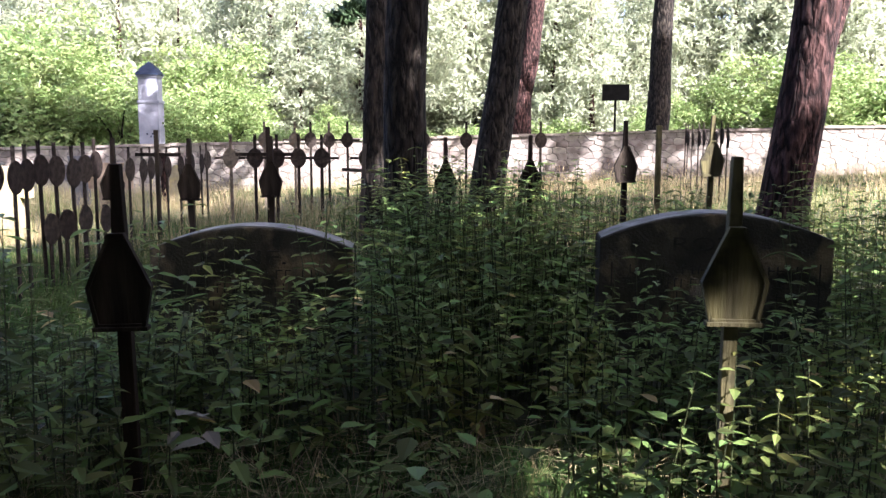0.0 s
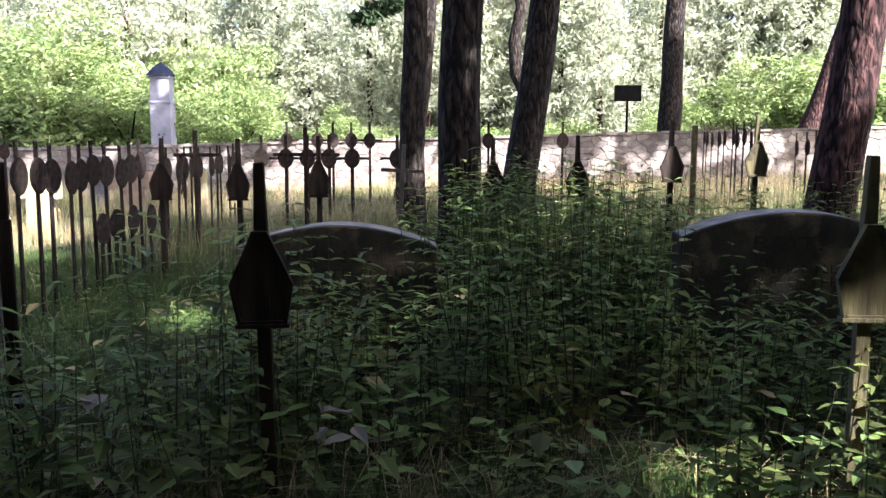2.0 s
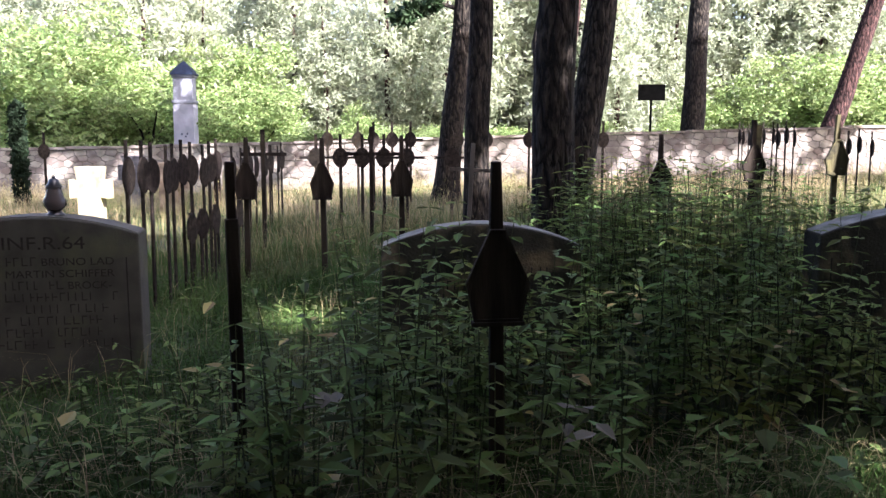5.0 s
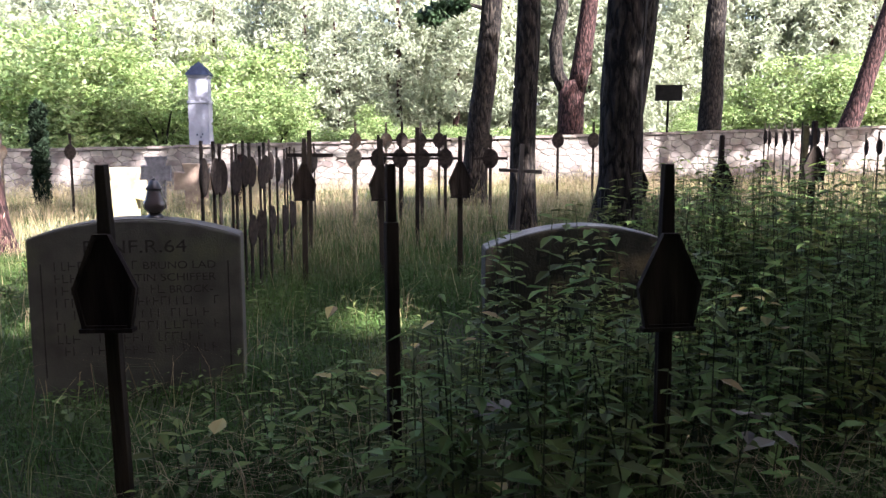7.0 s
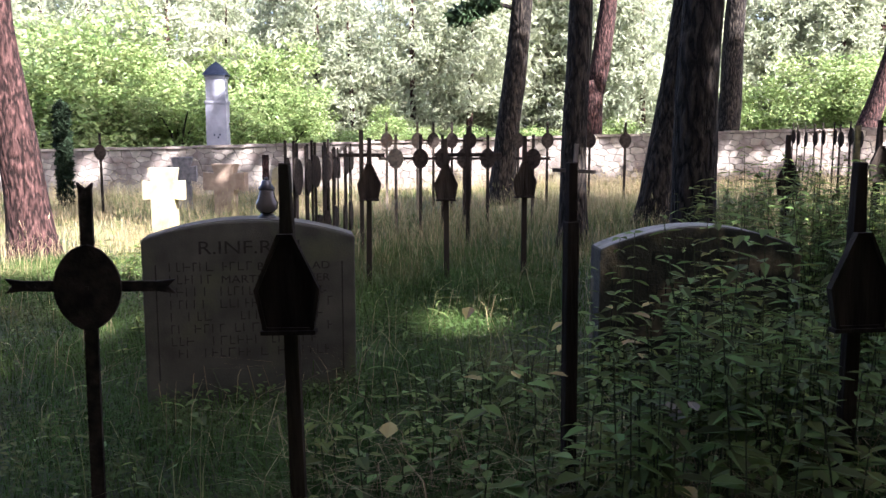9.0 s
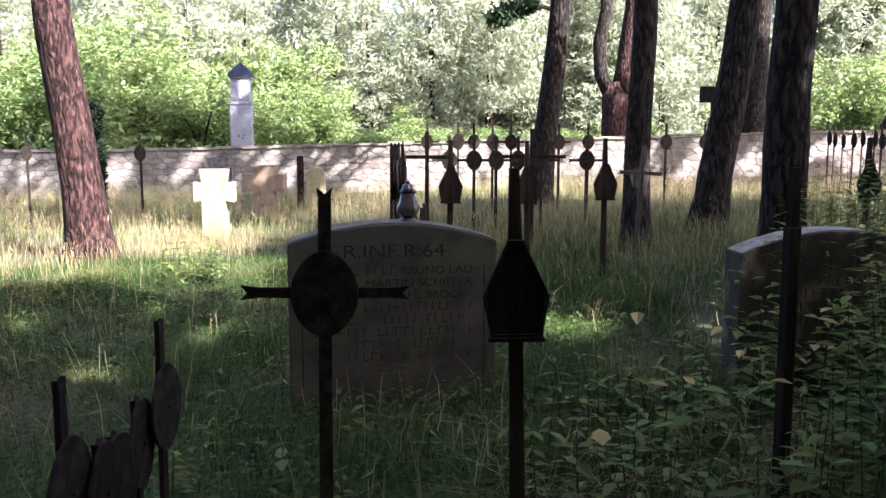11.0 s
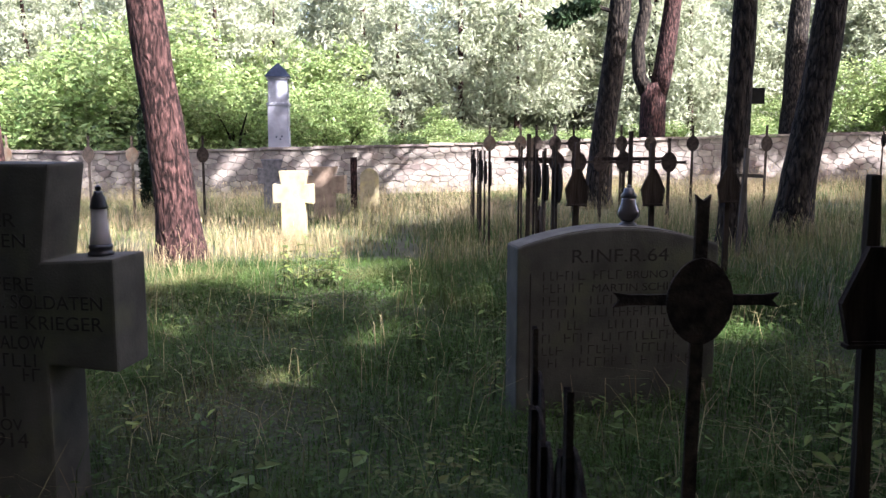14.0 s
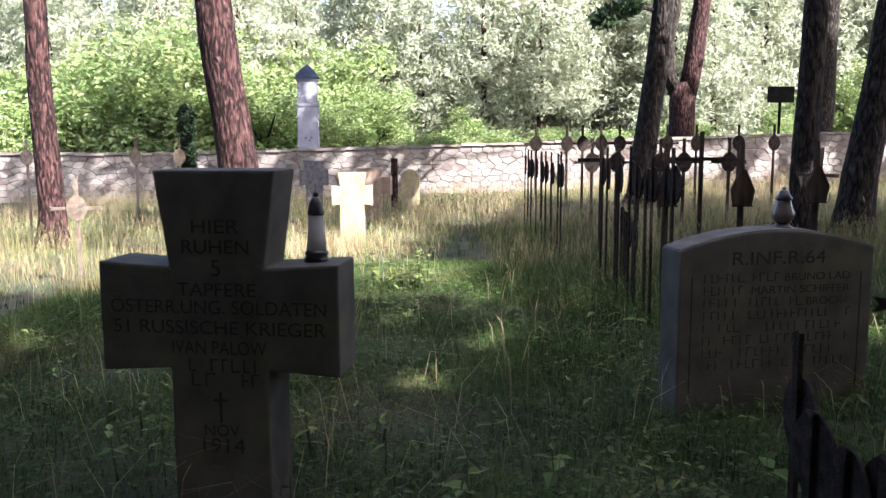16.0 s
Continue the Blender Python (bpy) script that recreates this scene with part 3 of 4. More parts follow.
stone_cross(pose(-6.94, 12.8, gz(-6.94, 12.8), 0, 0, 0), "sunlit yellow sandstone cross with broad flared limbs", YELLOW_STONE, 1.12, 0.30, 0.78, 0.30, 0.36, 0.22, 0.03)
stone_cross(pose(-8.2, 18.0, gz(-8.2, 18), 0, 0, 10), "dark granite grave cross near the wall", DARK_STONE, 1.15, 0.30, 0.80, 0.34, 0.36, 0.2, 0.05)
stone_cross(pose(-6.95, 16.5, gz(-6.95, 16.5), 0, 0, -8), "brown sandstone grave cross in tall grass", BROWN_STONE, 1.02, 0.42, 0.68, 0.36, 0.4, 0.22, 0.05)
p = thing("grave_post", "rusty reddish grave post by the wall", "grave post", pose(-6.54, 18.5, gz(-6.54, 18.5)))
part("post", box(bmesh.new(), -0.07, 0.07, -0.04, 0.04, -0.1, 1.12, 0.01), RED_BARK, p)
p = thing("small_stone", "small pale rounded grave stone in grass", "grave stone", pose(-6.2, 18.4, gz(-6.2, 18.4)))
part("slab", slab([(-0.2, -0.2), (0.2, -0.2)] + [(0.2 * math.cos(math.pi * i / 10), 0.68 + 0.2 * math.sin(math.pi * i / 10)) for i in range(11)], 0, 0.14, 0.012), YELLOW_STONE, p)

# ---- grave lanterns ----
def tall_lantern(place):
    t = thing("grave_lantern", "tall white grave candle with black cap on a stone cross", "grave lantern", place)
    part("foot", lathe([(0.052, 0), (0.052, 0.012), (0.046, 0.016), (0.046, 0.028), (0.05, 0.032), (0.044, 0.045)]), PLASTIC_BLACK, t, "", True)
    part("glass", lathe([(0.042, 0.046), (0.036, 0.10), (0.031, 0.17), (0.031, 0.19)]), PLASTIC_WHITE, t, "milky white glass", True)
    cap = part("cap", lathe([(0.034, 0.19), (0.036, 0.2), (0.03, 0.215), (0.027, 0.235), (0.018, 0.25), (0.016, 0.262)]), PLASTIC_BLACK, t, "black ribbed cap", True)
    part("knob", lathe([(0.008, 0.262), (0.013, 0.27), (0.012, 0.28), (0.004, 0.286)], 10), PLASTIC_BLACK, cap)


def round_lantern(place):
    t = thing("glass_lantern", "clear glass grave lantern with black cap, on a grave stone", "grave lantern", place)
    part("foot", lathe([(0.055, 0), (0.055, 0.01), (0.04, 0.022), (0.035, 0.03)]), PLASTIC_BLACK, t, "", True)
    part("bowl", lathe([(0.034, 0.031), (0.062, 0.06), (0.066, 0.09), (0.052, 0.115), (0.043, 0.15), (0.04, 0.165)]), CLEAR, t, "faceted clear glass bowl", True)
    part("candle", lathe([(0.03, 0.033), (0.03, 0.085), (0.01, 0.09)], 12), WAX, t, "dark candle stub", True)
    cap = part("cap", lathe([(0.045, 0.166), (0.047, 0.176), (0.032, 0.195), (0.026, 0.215), (0.014, 0.222)]), PLASTIC_BLACK, t, "black plastic cap", True)
    part("knob", lathe([(0.009, 0.222), (0.013, 0.23), (0.004, 0.238)], 10), PLASTIC_BLACK, cap)


tall_lantern(pose(-6.24, 3.58, gz(-6.6, 3.5) + 0.875 + 0.23 - 0.006))
round_lantern(pose(-3.77, 4.90, gz(-3.9, 4.7) + 1.04))

# ---- sign ----
p = thing("sign_board", "dark rectangular sign board on a thin post behind the wall", "sign", pose(4.35, 24.9, gz(4.35, 24.9)))
part("post", box(bmesh.new(), -0.03, 0.03, -0.03, 0.03, -0.1, 2.3, 0.005), SIGN, p)
part("board", box(bmesh.new(), -0.39, 0.39, -0.06, -0.032, 2.2, 2.66, 0.01), SIGN, p)


# ---- trees of the cemetery ----
# gaps cut into the crowns along the sun's rays, setting flecks on chosen spots
FLECKS = ((0.98, 2.98, 0.95, 0.0), (0.95, 2.95, 0.55, 0.16), (0.6, 2.8, 0.5, 0.0), (1.2, 5.1, 1.08, -0.06), (1.8, 5.05, 1.02, -0.06), (1.5, 5.0, 0.8, -0.1), (3.4, 6.6, 0.9, 0.45), (4.2, 8.0, 0.5, 0.6), (-1.45, 4.9, 0.72, -0.1), (-5.8, 5.4, 0.1, 0.08), (-5.35, 6.4, 0.1, 0.05), (0.2, 3.9, 0.8, -0.06),
          (-6.9, 6.9, 0.1, 0.1), (2.2, 3.6, 0.6, 0.2), (-2.6, 6.4, 0.2, 0.2), (-0.9, 5.8, 0.8, 0.2), (0.4, 6.5, 0.9, 0.3), (3.1, 8.0, 2.5, 0.5), (-6.94, 12.8, 0.5, 0.45), (-7.6, 10.5, 0.2, 0.9), (-4.9, 23.4, 0.8, 0.75), (-4.1, 23.4, 0.8, 0.8), (-3.4, 23.4, 0.7, 0.7),
          (-4.6, 21.0, 0.3, 0.9), (-4.9, 18.6, 0.3, 0.8), (-5.2, 16.0, 0.3, 0.7), (-6.2, 13.6, 0.3, 0.5), (4.0, 9.0, 0.4, 0.6), (5.0, 10.5, 0.4, 0.9), (6.3, 12.0, 0.4, 1.0), (3.2, 10.6, 0.4, 0.5), (7.5, 14.0, 0.4, 1.0), (5.2, 13.5, 0.4, 0.9), (2.5, 9.6, 0.4, 0.35), (3.2, 13.0, 0.4, 0.6), (1.4, 11.0, 0.4, 0.3), (0.9, 9.0, 0.4, 0.3), (1.7, 9.6, 0.4, 0.35),
          (2.6, 5.2, 0.6, 0.15), (3.0, 6.0, 0.6, 0.2), (3.6, 6.8, 0.7, 0.3), (2.4, 4.2, 0.6, 0.1))


rng = random.Random(17)
FLECKS += tuple((rng.uniform(-2.2, 4.2), rng.uniform(2.5, 7.2), rng.uniform(0.4, 1.0), rng.uniform(-0.13, -0.03)) for _ in range(95))
FLECKS = tuple(f for f in FLECKS if not (-1.7 < f[0] < -0.7 and f[1] < 3.6))
FLECKS += tuple((rng.uniform(-9.0, -2.5), rng.uniform(3.2, 8.5), 0.1, rng.uniform(-0.10, 0.03)) for _ in range(26))
FLECKS += tuple((rng.uniform(-15, 9), 23.4, rng.uniform(0.3, 1.3), rng.uniform(-0.08, 0.16)) for _ in range(52))
FLECKS += tuple((rng.uniform(-0.5, 8.5), 23.4, rng.uniform(0.4, 1.3), rng.uniform(0.0, 0.24)) for _ in range(22))
FLECKS += tuple((rng.uniform(-3.2, 2.4), rng.uniform(8.0, 13.5), 0.5, rng.uniform(-0.05, 0.15)) for _ in range(9))
FLECKS += tuple((rng.uniform(0.4, 4.2), rng.uniform(4.2, 7.2), rng.uniform(0.7, 1.1), rng.uniform(0.0, 0.14)) for _ in range(26))
FLECKS = tuple(f for f in FLECKS if not (0.7 < f[0] < 2.9 and 4.0 < f[1] < 5.6 and f[3] > -0.03))
FLECKS += ((-9.3, 25.3, 3.0, 0.1), (-9.5, 25.3, 2.35, 0.04), (-9.2, 25.3, 1.9, 0.02))


def with_gaps(v, at):
    """Leaves out the needles that stand in the way of the sun flecks and of the sunlit forest edge."""
    mid = v.mean(1) + np.array(at)
    keep = np.ones(len(v), bool)
    s = np.array(TO_SUN)
    for fx, fy, fz, r in FLECKS:
        d = mid - np.array((fx, fy, fz))
        off = d - (d @ s)[:, None] * s
        keep &= np.linalg.norm(off, axis=1) > r + 0.18
    falls = mid[:, 2] + (28.0 - mid[:, 1]) * s[2] / s[1]
    keep &= (falls < 0.6) | (mid[:, 1] < 9.0)
    return v[keep]


def clump_cloud(centres, n_each, spread, size, rng, long=1.0):
    """Small leaf quads gathered round centres: an array (count, 4, 3)."""
    c = np.repeat(np.asarray(centres, float), n_each, axis=0)
    n = len(c)
    d = rng.normal(size=(n, 3))
    d *= (rng.random((n, 1)) ** 0.4) / np.linalg.norm(d, axis=1, keepdims=True)
    mid = c + d * np.asarray(spread)
    a = rng.normal(size=(n, 3))
    a /= np.linalg.norm(a, axis=1, keepdims=True)
    b = np.cross(a, rng.normal(size=(n, 3)))
    b /= np.linalg.norm(b, axis=1, keepdims=True)
    s = size * rng.uniform(0.6, 1.35, (n, 1))
    a, b = a * s * long, b * s
    return np.stack([mid - a, mid + b * 0.5, mid + a, mid - b * 0.5], 1)


def leaves(name, v, mat, parent, label=""):
    ob = new(name, quads_mesh(name, v, mat))
    ob.parent = parent
    return tagged(ob, label)


def crown_limbs(top, n, r, rng, z_low, parent, mat):
    """Bare limbs that leave the trunk, and the ends on which the needles sit."""
    ends = []
    for i in range(n):
        an = 2 * math.pi * (i + rng.random() * 0.7) / n
        z0 = z_low + (top.z - z_low) * (i + 0.5) / n
        o = Vector((top.x * z0 / top.z, top.y * z0 / top.z, z0))
        e = o + Vector((math.cos(an), math.sin(an), rng.uniform(0.1, 0.5))) * r * rng.uniform(0.6, 1.05)
        mid = o.lerp(e, 0.5) + Vector((0, 0, 0.15 * r))
        part("limb", tube([o, mid, e], [0.09, 0.06, 0.02], 6, 0.15, i), mat, parent)
        ends += [e, mid.lerp(e, 0.5), mid]
    return ends


def pine(x, y, height, dia, lean, mat, label, crown_r=2.3, crown_low=0.62, n=9, seed=0, bend=0.0, clumps=170, size=0.16):
    """A tall bare-trunked pine with flaring foot, fissured bark and a high crown."""
    rng, nr = random.Random(seed), np.random.default_rng(seed)
    t = thing("pine_tree", label, "tree", pose(x, y, gz(x, y)), "old pines")
    pts, rad = [], []
    steps = 26
    for i in range(steps + 1):
        u = (i / steps) ** 1.3
        z = -0.2 + (height + 0.2) * u
        zz = max(z, 0)
        pts.append((lean[0] * zz + bend * math.sin(zz * 0.55) + 0.015 * math.sin(zz * 2.1 + seed), lean[1] * zz, z))
        flare = 1 + 0.45 * math.exp(-zz / 0.28)
        rad.append(dia / 2 * flare * (1 - 0.62 * u))
    bm = tube(pts, rad, 28, 0.0, seed)
    for v in bm.verts:
        p = v.co
        an = math.atan2(p.y - lean[1] * p.z, p.x - lean[0] * p.z)
        ridge = noise.noise(Vector((math.cos(an) * 6, math.sin(an) * 6 + seed, p.z * 1.6)))
        d = Vector((math.cos(an), math.sin(an), 0))
        v.co = p + d * dia * 0.05 * ridge
    part("trunk", bm, mat, t, "", True)
    top = Vector(pts[-1])
    ends = crown_limbs(top, n, crown_r, rng, height * crown_low, t, mat)
    v = clump_cloud(ends, clumps, (crown_r * 0.36, crown_r * 0.36, crown_r * 0.2), size, nr, 1.2)
    leaves("crown", with_gaps(v, (x, y, gz(x, y))), CANOPY, t, "dark green needle crown")
    return t


pine(-0.53, 7.62, 13, 0.40, (0.015, 0), BARK, "thick dark pine trunk with fissured bark", 1.9, seed=1)
pine(-1.11, 10.7, 12, 0.33, (0.012, 0), BARK, "slender dark pine trunk rising from the grass", 2.5, seed=2, clumps=200)
pine(0.28, 12.2, 12, 0.50, (0.125, 0), BARK, "dark pine trunk leaning to one side", 2.8, seed=3, clumps=220)
pine(3.04, 8.27, 13, 0.47, (0.105, 0), RED_BARK, "reddish leaning pine trunk with one sunlit side", 2.0, seed=4)
pine(-8.12, 11.2, 14, 0.53, (-0.11, 0), RED_BARK, "reddish pine trunk leaning over dry grass", 3.9, 0.6, 12, seed=5, clumps=260, size=0.18)
pine(-11.7, 13.5, 12, 0.40, (-0.02, 0), RED_BARK, "slender reddish pine trunk in sunlit grass", 1.8, seed=6)
t11 = pine(-1.55, 17.3, 14.5, 0.50, (0.10, 0), BARK, "dark pine trunk near the wall with a needled branch", 5.6, 0.47, 18, seed=8, clumps=360, size=0.19)
pine(5.55, 24.9, 13, 0.72, (0.02, 0), BARK, "thick dark pine trunk behind the wall", 2.2, seed=9)
pine(9.2, 25.1, 12, 0.6, (0.30, 0), RED_BARK, "leaning pine trunk behind the wall", 2.0, seed=10, bend=0.1)
branch = [(0.36, 0, 3.85), (-0.2, -0.1, 4.0), (-0.75, -0.2, 3.85)]
limb = part("low_branch", tube(branch, [0.05, 0.035, 0.015], 6), BARK, t11)
leaves("needle_tuft", clump_cloud([(-0.3, -0.1, 3.95), (-0.6, -0.15, 3.85), (-0.85, -0.2, 3.7)], 120, (0.28, 0.2, 0.16), 0.09, np.random.default_rng(4), 1.6), CANOPY, limb)


def forked_pine(x, y):
    t = thing("forked_pine", "forked reddish pine with two stems behind the wall", "tree", pose(x, y, gz(x, y)), "old pines")
    part("trunk", tube([(0, 0, -0.2), (0.02, 0, 1.2), (0.0, 0, 2.5), (-0.05, 0, 2.9)], [0.42, 0.36, 0.37, 0.28], 18, 0.1, 3), RED_BARK, t, "", True)
    part("stem", tube([(0.1, 0, 2.4), (0.28, 0, 3.3), (0.42, 0, 4.6), (0.62, 0, 6.5), (0.9, 0, 10)], [0.27, 0.26, 0.25, 0.22, 0.15], 16, 0.1, 4), RED_BARK, t, "", True)
    part("stem", tube([(-0.1, 0, 2.5), (-0.42, 0, 3.1), (-0.5, 0, 4.0), (-0.30, 0, 5.0), (-0.5, 0, 6.5), (-0.7, 0, 9)], [0.24, 0.2, 0.19, 0.18, 0.15, 0.1], 14, 0.1, 5), BARK, t, "", True)
    nr = np.random.default_rng(11)
    leaves("crown", clump_cloud([(0.9, 0, 10), (0.2, 0.5, 9.4), (1.6, -0.4, 9.2), (-0.6, 0.2, 9.0)], 300, (1.1, 1.1, 0.7), 0.16, nr, 1.2), CANOPY, t)


forked_pine(1.6, 25.2)


def thuja(x, y):
    t = thing("columnar_conifer", "narrow dark columnar conifer by the wall", "tree", pose(x, y, gz(x, y)))
    part("trunk", tube([(0, 0, -0.1), (0, 0, 2.2)], [0.05, 0.02], 8), BARK, t)
    nr = np.random.default_rng(5)
    cs = [(0.07 * math.cos(i * 2.4), 0.07 * math.sin(i * 2.4), 0.15 + 2.15 * i / 40) for i in range(41)]
    leaves("crown", clump_cloud(cs, 110, (0.12, 0.12, 0.14), 0.05, nr, 1.8), YEW, t)


thuja(-11.1, 19.0)

# unseen tree belt behind the walked line, added to shade the graves
def belt_tree(x, y, height, r, low, seed):
    t = thing("shade_tree", "unseen dense tree added to shade graves and wall", "tree", pose(x, y, gz(x, y)), "shade trees")
    rng, nr = random.Random(seed), np.random.default_rng(seed)
    part("trunk", tube([(0, 0, -0.2), (0, 0, 0.3), (0.05, 0, height * 0.5), (0, 0, height)], [0.34, 0.24, 0.18, 0.04], 14, 0.1, seed), BARK, t)
    cs = []
    for i in range(120):
        u = rng.random()
        an = rng.uniform(0, 6.283)
        rr = r * math.sqrt(rng.random()) * (1 - 0.7 * u ** 2.5)
        cs.append((rr * math.cos(an), rr * math.sin(an), low + (height - low) * u))
    v = clump_cloud(cs, 42, (0.85, 0.85, 0.6), 0.26, nr, 1.1)
    leaves("crown", with_gaps(v, (x, y, gz(x, y))), CANOPY, t)


BELT = ((-14.5, -4.5), (-11.5, -4.0), (-8.6, -4.4), (-5.6, -3.9), (-2.6, -4.2), (0.4, -3.4), (3.2, -2.4), (6.0, -0.8), (8.7, 1.2), (11.6, 0.0), (14.6, -1.5), (17.8, -3.0),
        (-9.8, -8.0), (-6.2, -8.2), (-2.4, -8.0), (1.4, -7.2), (4.6, -6.0), (7.6, -4.2), (10.6, -3.6), (13.6, -5.2), (17.0, -6.8), (20.6, -4.6))
for i, (xx, yy) in enumerate(BELT):
    belt_tree(xx, yy, 12.8 + 0.8 * math.sin(i * 1.3) + (1.4 if i > 11 else 0), 2.5, 1.2, 30 + i)
# more unseen trees, set by hand where sun or sky must be blocked
for i, (xx, yy, low) in enumerate(((-2.3, -2.0, 6.0), (-5.4, -2.0, 6.0), (0.6, -1.9, 7.0), (5.7, 2.3, 4.5), (-8.6, -2.0, 6.0), (8.9, -1.4, 3.0), (11.6, 2.6, 4.0))):
    belt_tree(xx, yy, 13.2, 2.4, low, 70 + i)
belt_tree(7.4, 5.2, 13.0, 2.3, 6.6, 90)
belt_tree(10.0, 8.0, 12.5, 2.2, 7.0, 91)
belt_tree(5.6, 5.0, 13.0, 2.4, 6.8, 92)
belt_tree(7.6, 8.3, 12.5, 2.2, 7.2, 93)
belt_tree(10.4, 17.3, 11.5, 3.9, 5.4, 95)
belt_tree(13.4, 16.0, 12.0, 2.8, 5.6, 96)
for i, (xx, yy) in enumerate(((-14.2, 0.2), (-15.6, 3.8), (-17.4, 7.6), (-18.2, 1.6))):
    belt_tree(xx, yy, 12.0, 2.6, 1.4, 100 + i)


# ---- young forest behind the wall ----
def young_pine(seed, height, low=0.5):
    t = thing("forest_pine", "young bluish-green pine in the sunlit forest edge", "tree", pose(0, 60, 0), "forest pines")
    nr, rng = np.random.default_rng(seed), random.Random(seed)
    part("trunk", tube([(0, 0, -0.3), (0.05, 0, height * 0.5), (0, 0, height)], [0.13, 0.09, 0.02], 7, 0.1, seed), RED_BARK, t)
    cs = []
    levels = int(height * 2.7)
    for i in range(levels):
        u = i / levels
        z = low + (height - low) * u
        r = (2.0 * (1 - u) ** 0.62 + 0.12) * rng.uniform(0.75, 1.15)
        k = max(3, int(8 * (1 - u) + 2))
        for j in range(k):
            an = 2 * math.pi * (j + rng.random()) / k
            for f in (0.45, 0.75, 1.0):
                cs.append((r * f * math.cos(an), r * f * math.sin(an), z + 0.22 * f + rng.uniform(-0.1, 0.1)))
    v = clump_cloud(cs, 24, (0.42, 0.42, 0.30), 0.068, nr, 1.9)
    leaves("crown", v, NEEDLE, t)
    return t


def shrub(seed, height, r):
    t = thing("broadleaf_shrub", "bright green broadleaf shrub in full sun behind the wall", "shrub", pose(0, 60, 0), "shrubs behind the wall")
    nr, rng = np.random.default_rng(seed), random.Random(seed)
    for j in range(4):
        an = j * 1.6 + rng.random()
        part("stem", tube([(0, 0, -0.2), (0.3 * math.cos(an), 0.3 * math.sin(an), height * 0.4), (0.4 * r * math.cos(an), 0.4 * r * math.sin(an), height * 0.55)], [0.05, 0.03, 0.012], 6), BARK, t)
    cs = []
    lobes = [(rng.uniform(-0.55, 0.55) * r, rng.uniform(-0.55, 0.55) * r, height * rng.uniform(0.35, 0.82), rng.uniform(0.38, 0.62) * r) for _ in range(9)]
    for lx, ly, lz, lr in lobes:
        for _ in range(20):
            d = Vector((rng.gauss(0, 1), rng.gauss(0, 1), rng.gauss(0, 1))).normalized() * lr * rng.uniform(0.55, 1.0)
            cs.append((lx + d.x, ly + d.y, max(lz + d.z * 1.15, 0.2)))
    for j in range(26):
        an = rng.uniform(0, 6.283)
        cs.append((0.8 * r * math.cos(an), 0.8 * r * math.sin(an), rng.uniform(0.2, 1.2)))
    leaves("crown", clump_cloud(cs, 62, (0.36, 0.36, 0.30), 0.05, nr, 1.2), FOLIAGE, t)
    return t


pines = [young_pine(40 + k, h, low) for k, (h, low) in enumerate(((8.4, 0.5), (9.2, 0.6), (7.2, 0.4), (10.0, 0.7), (8.8, 2.2)))]
shrubs = [shrub(60 + k, h, r) for k, (h, r) in enumerate(((3.4, 1.7), (2.6, 1.6), (4.2, 1.9)))]
rng = random.Random(21)
spots = []
for row, (yy, n, x0, x1) in enumerate(((33.0, 19, -23, 20), (35.6, 20, -26, 23), (38.6, 19, -29, 26), (42.5, 11, -32, 30))):
    for i in range(n):
        spots.append((x0 + (x1 - x0) * (i + 0.5) / n + rng.uniform(-0.8, 0.8), yy + rng.uniform(-1.3, 1.3), rng.uniform(0.88, 1.12) * (0.98 + 0.13 * row)))
for i, (xx, yy, s) in enumerate(spots):
    m = pose(xx, yy, gz(xx, yy) - 0.05, rng.uniform(-3, 3), rng.uniform(-3, 3), rng.uniform(0, 360)) @ Matrix.Diagonal((s, s, s, 1))
    if i < len(pines):
        pines[i].matrix_basis = m
    else:
        copy_thing(pines[i % len(pines)], m)
bushes = [(-22, 28.4, 1.2), (-19.4, 27.2, 1.35), (-17.0, 28.6, 1.1), (-15.0, 27.0, 1.3), (-12.8, 28.2, 1.15), (-11.0, 27.2, 0.95), (-7.9, 28.4, 0.70), (-6.0, 27.4, 0.55), (-4.0, 28.8, 0.62), (-2.0, 27.8, 0.5),
          (0.4, 29.6, 0.55), (8.0, 30.4, 0.75), (11.5, 29.6, 1.0), (14.2, 28.2, 1.05), (17, 29, 1.2), (20, 28.4, 1.1), (-17.6, 31, 1.5), (-13.4, 31.4, 1.35), (-9.6, 31.2, 1.1), (3.0, 31.0, 0.6), (5.8, 28.6, 0.5)]
for i, (xx, yy, s) in enumerate(bushes):
    m = pose(xx, yy, gz(xx, yy) - 0.05, 0, 0, rng.uniform(0, 360)) @ Matrix.Diagonal((s * 1.15, s * 1.15, s * rng.uniform(0.8, 1.15), 1))
    if i < len(shrubs):
        shrubs[i].matrix_basis = m
    else:
        copy_thing(shrubs[i % len(shrubs)], m)


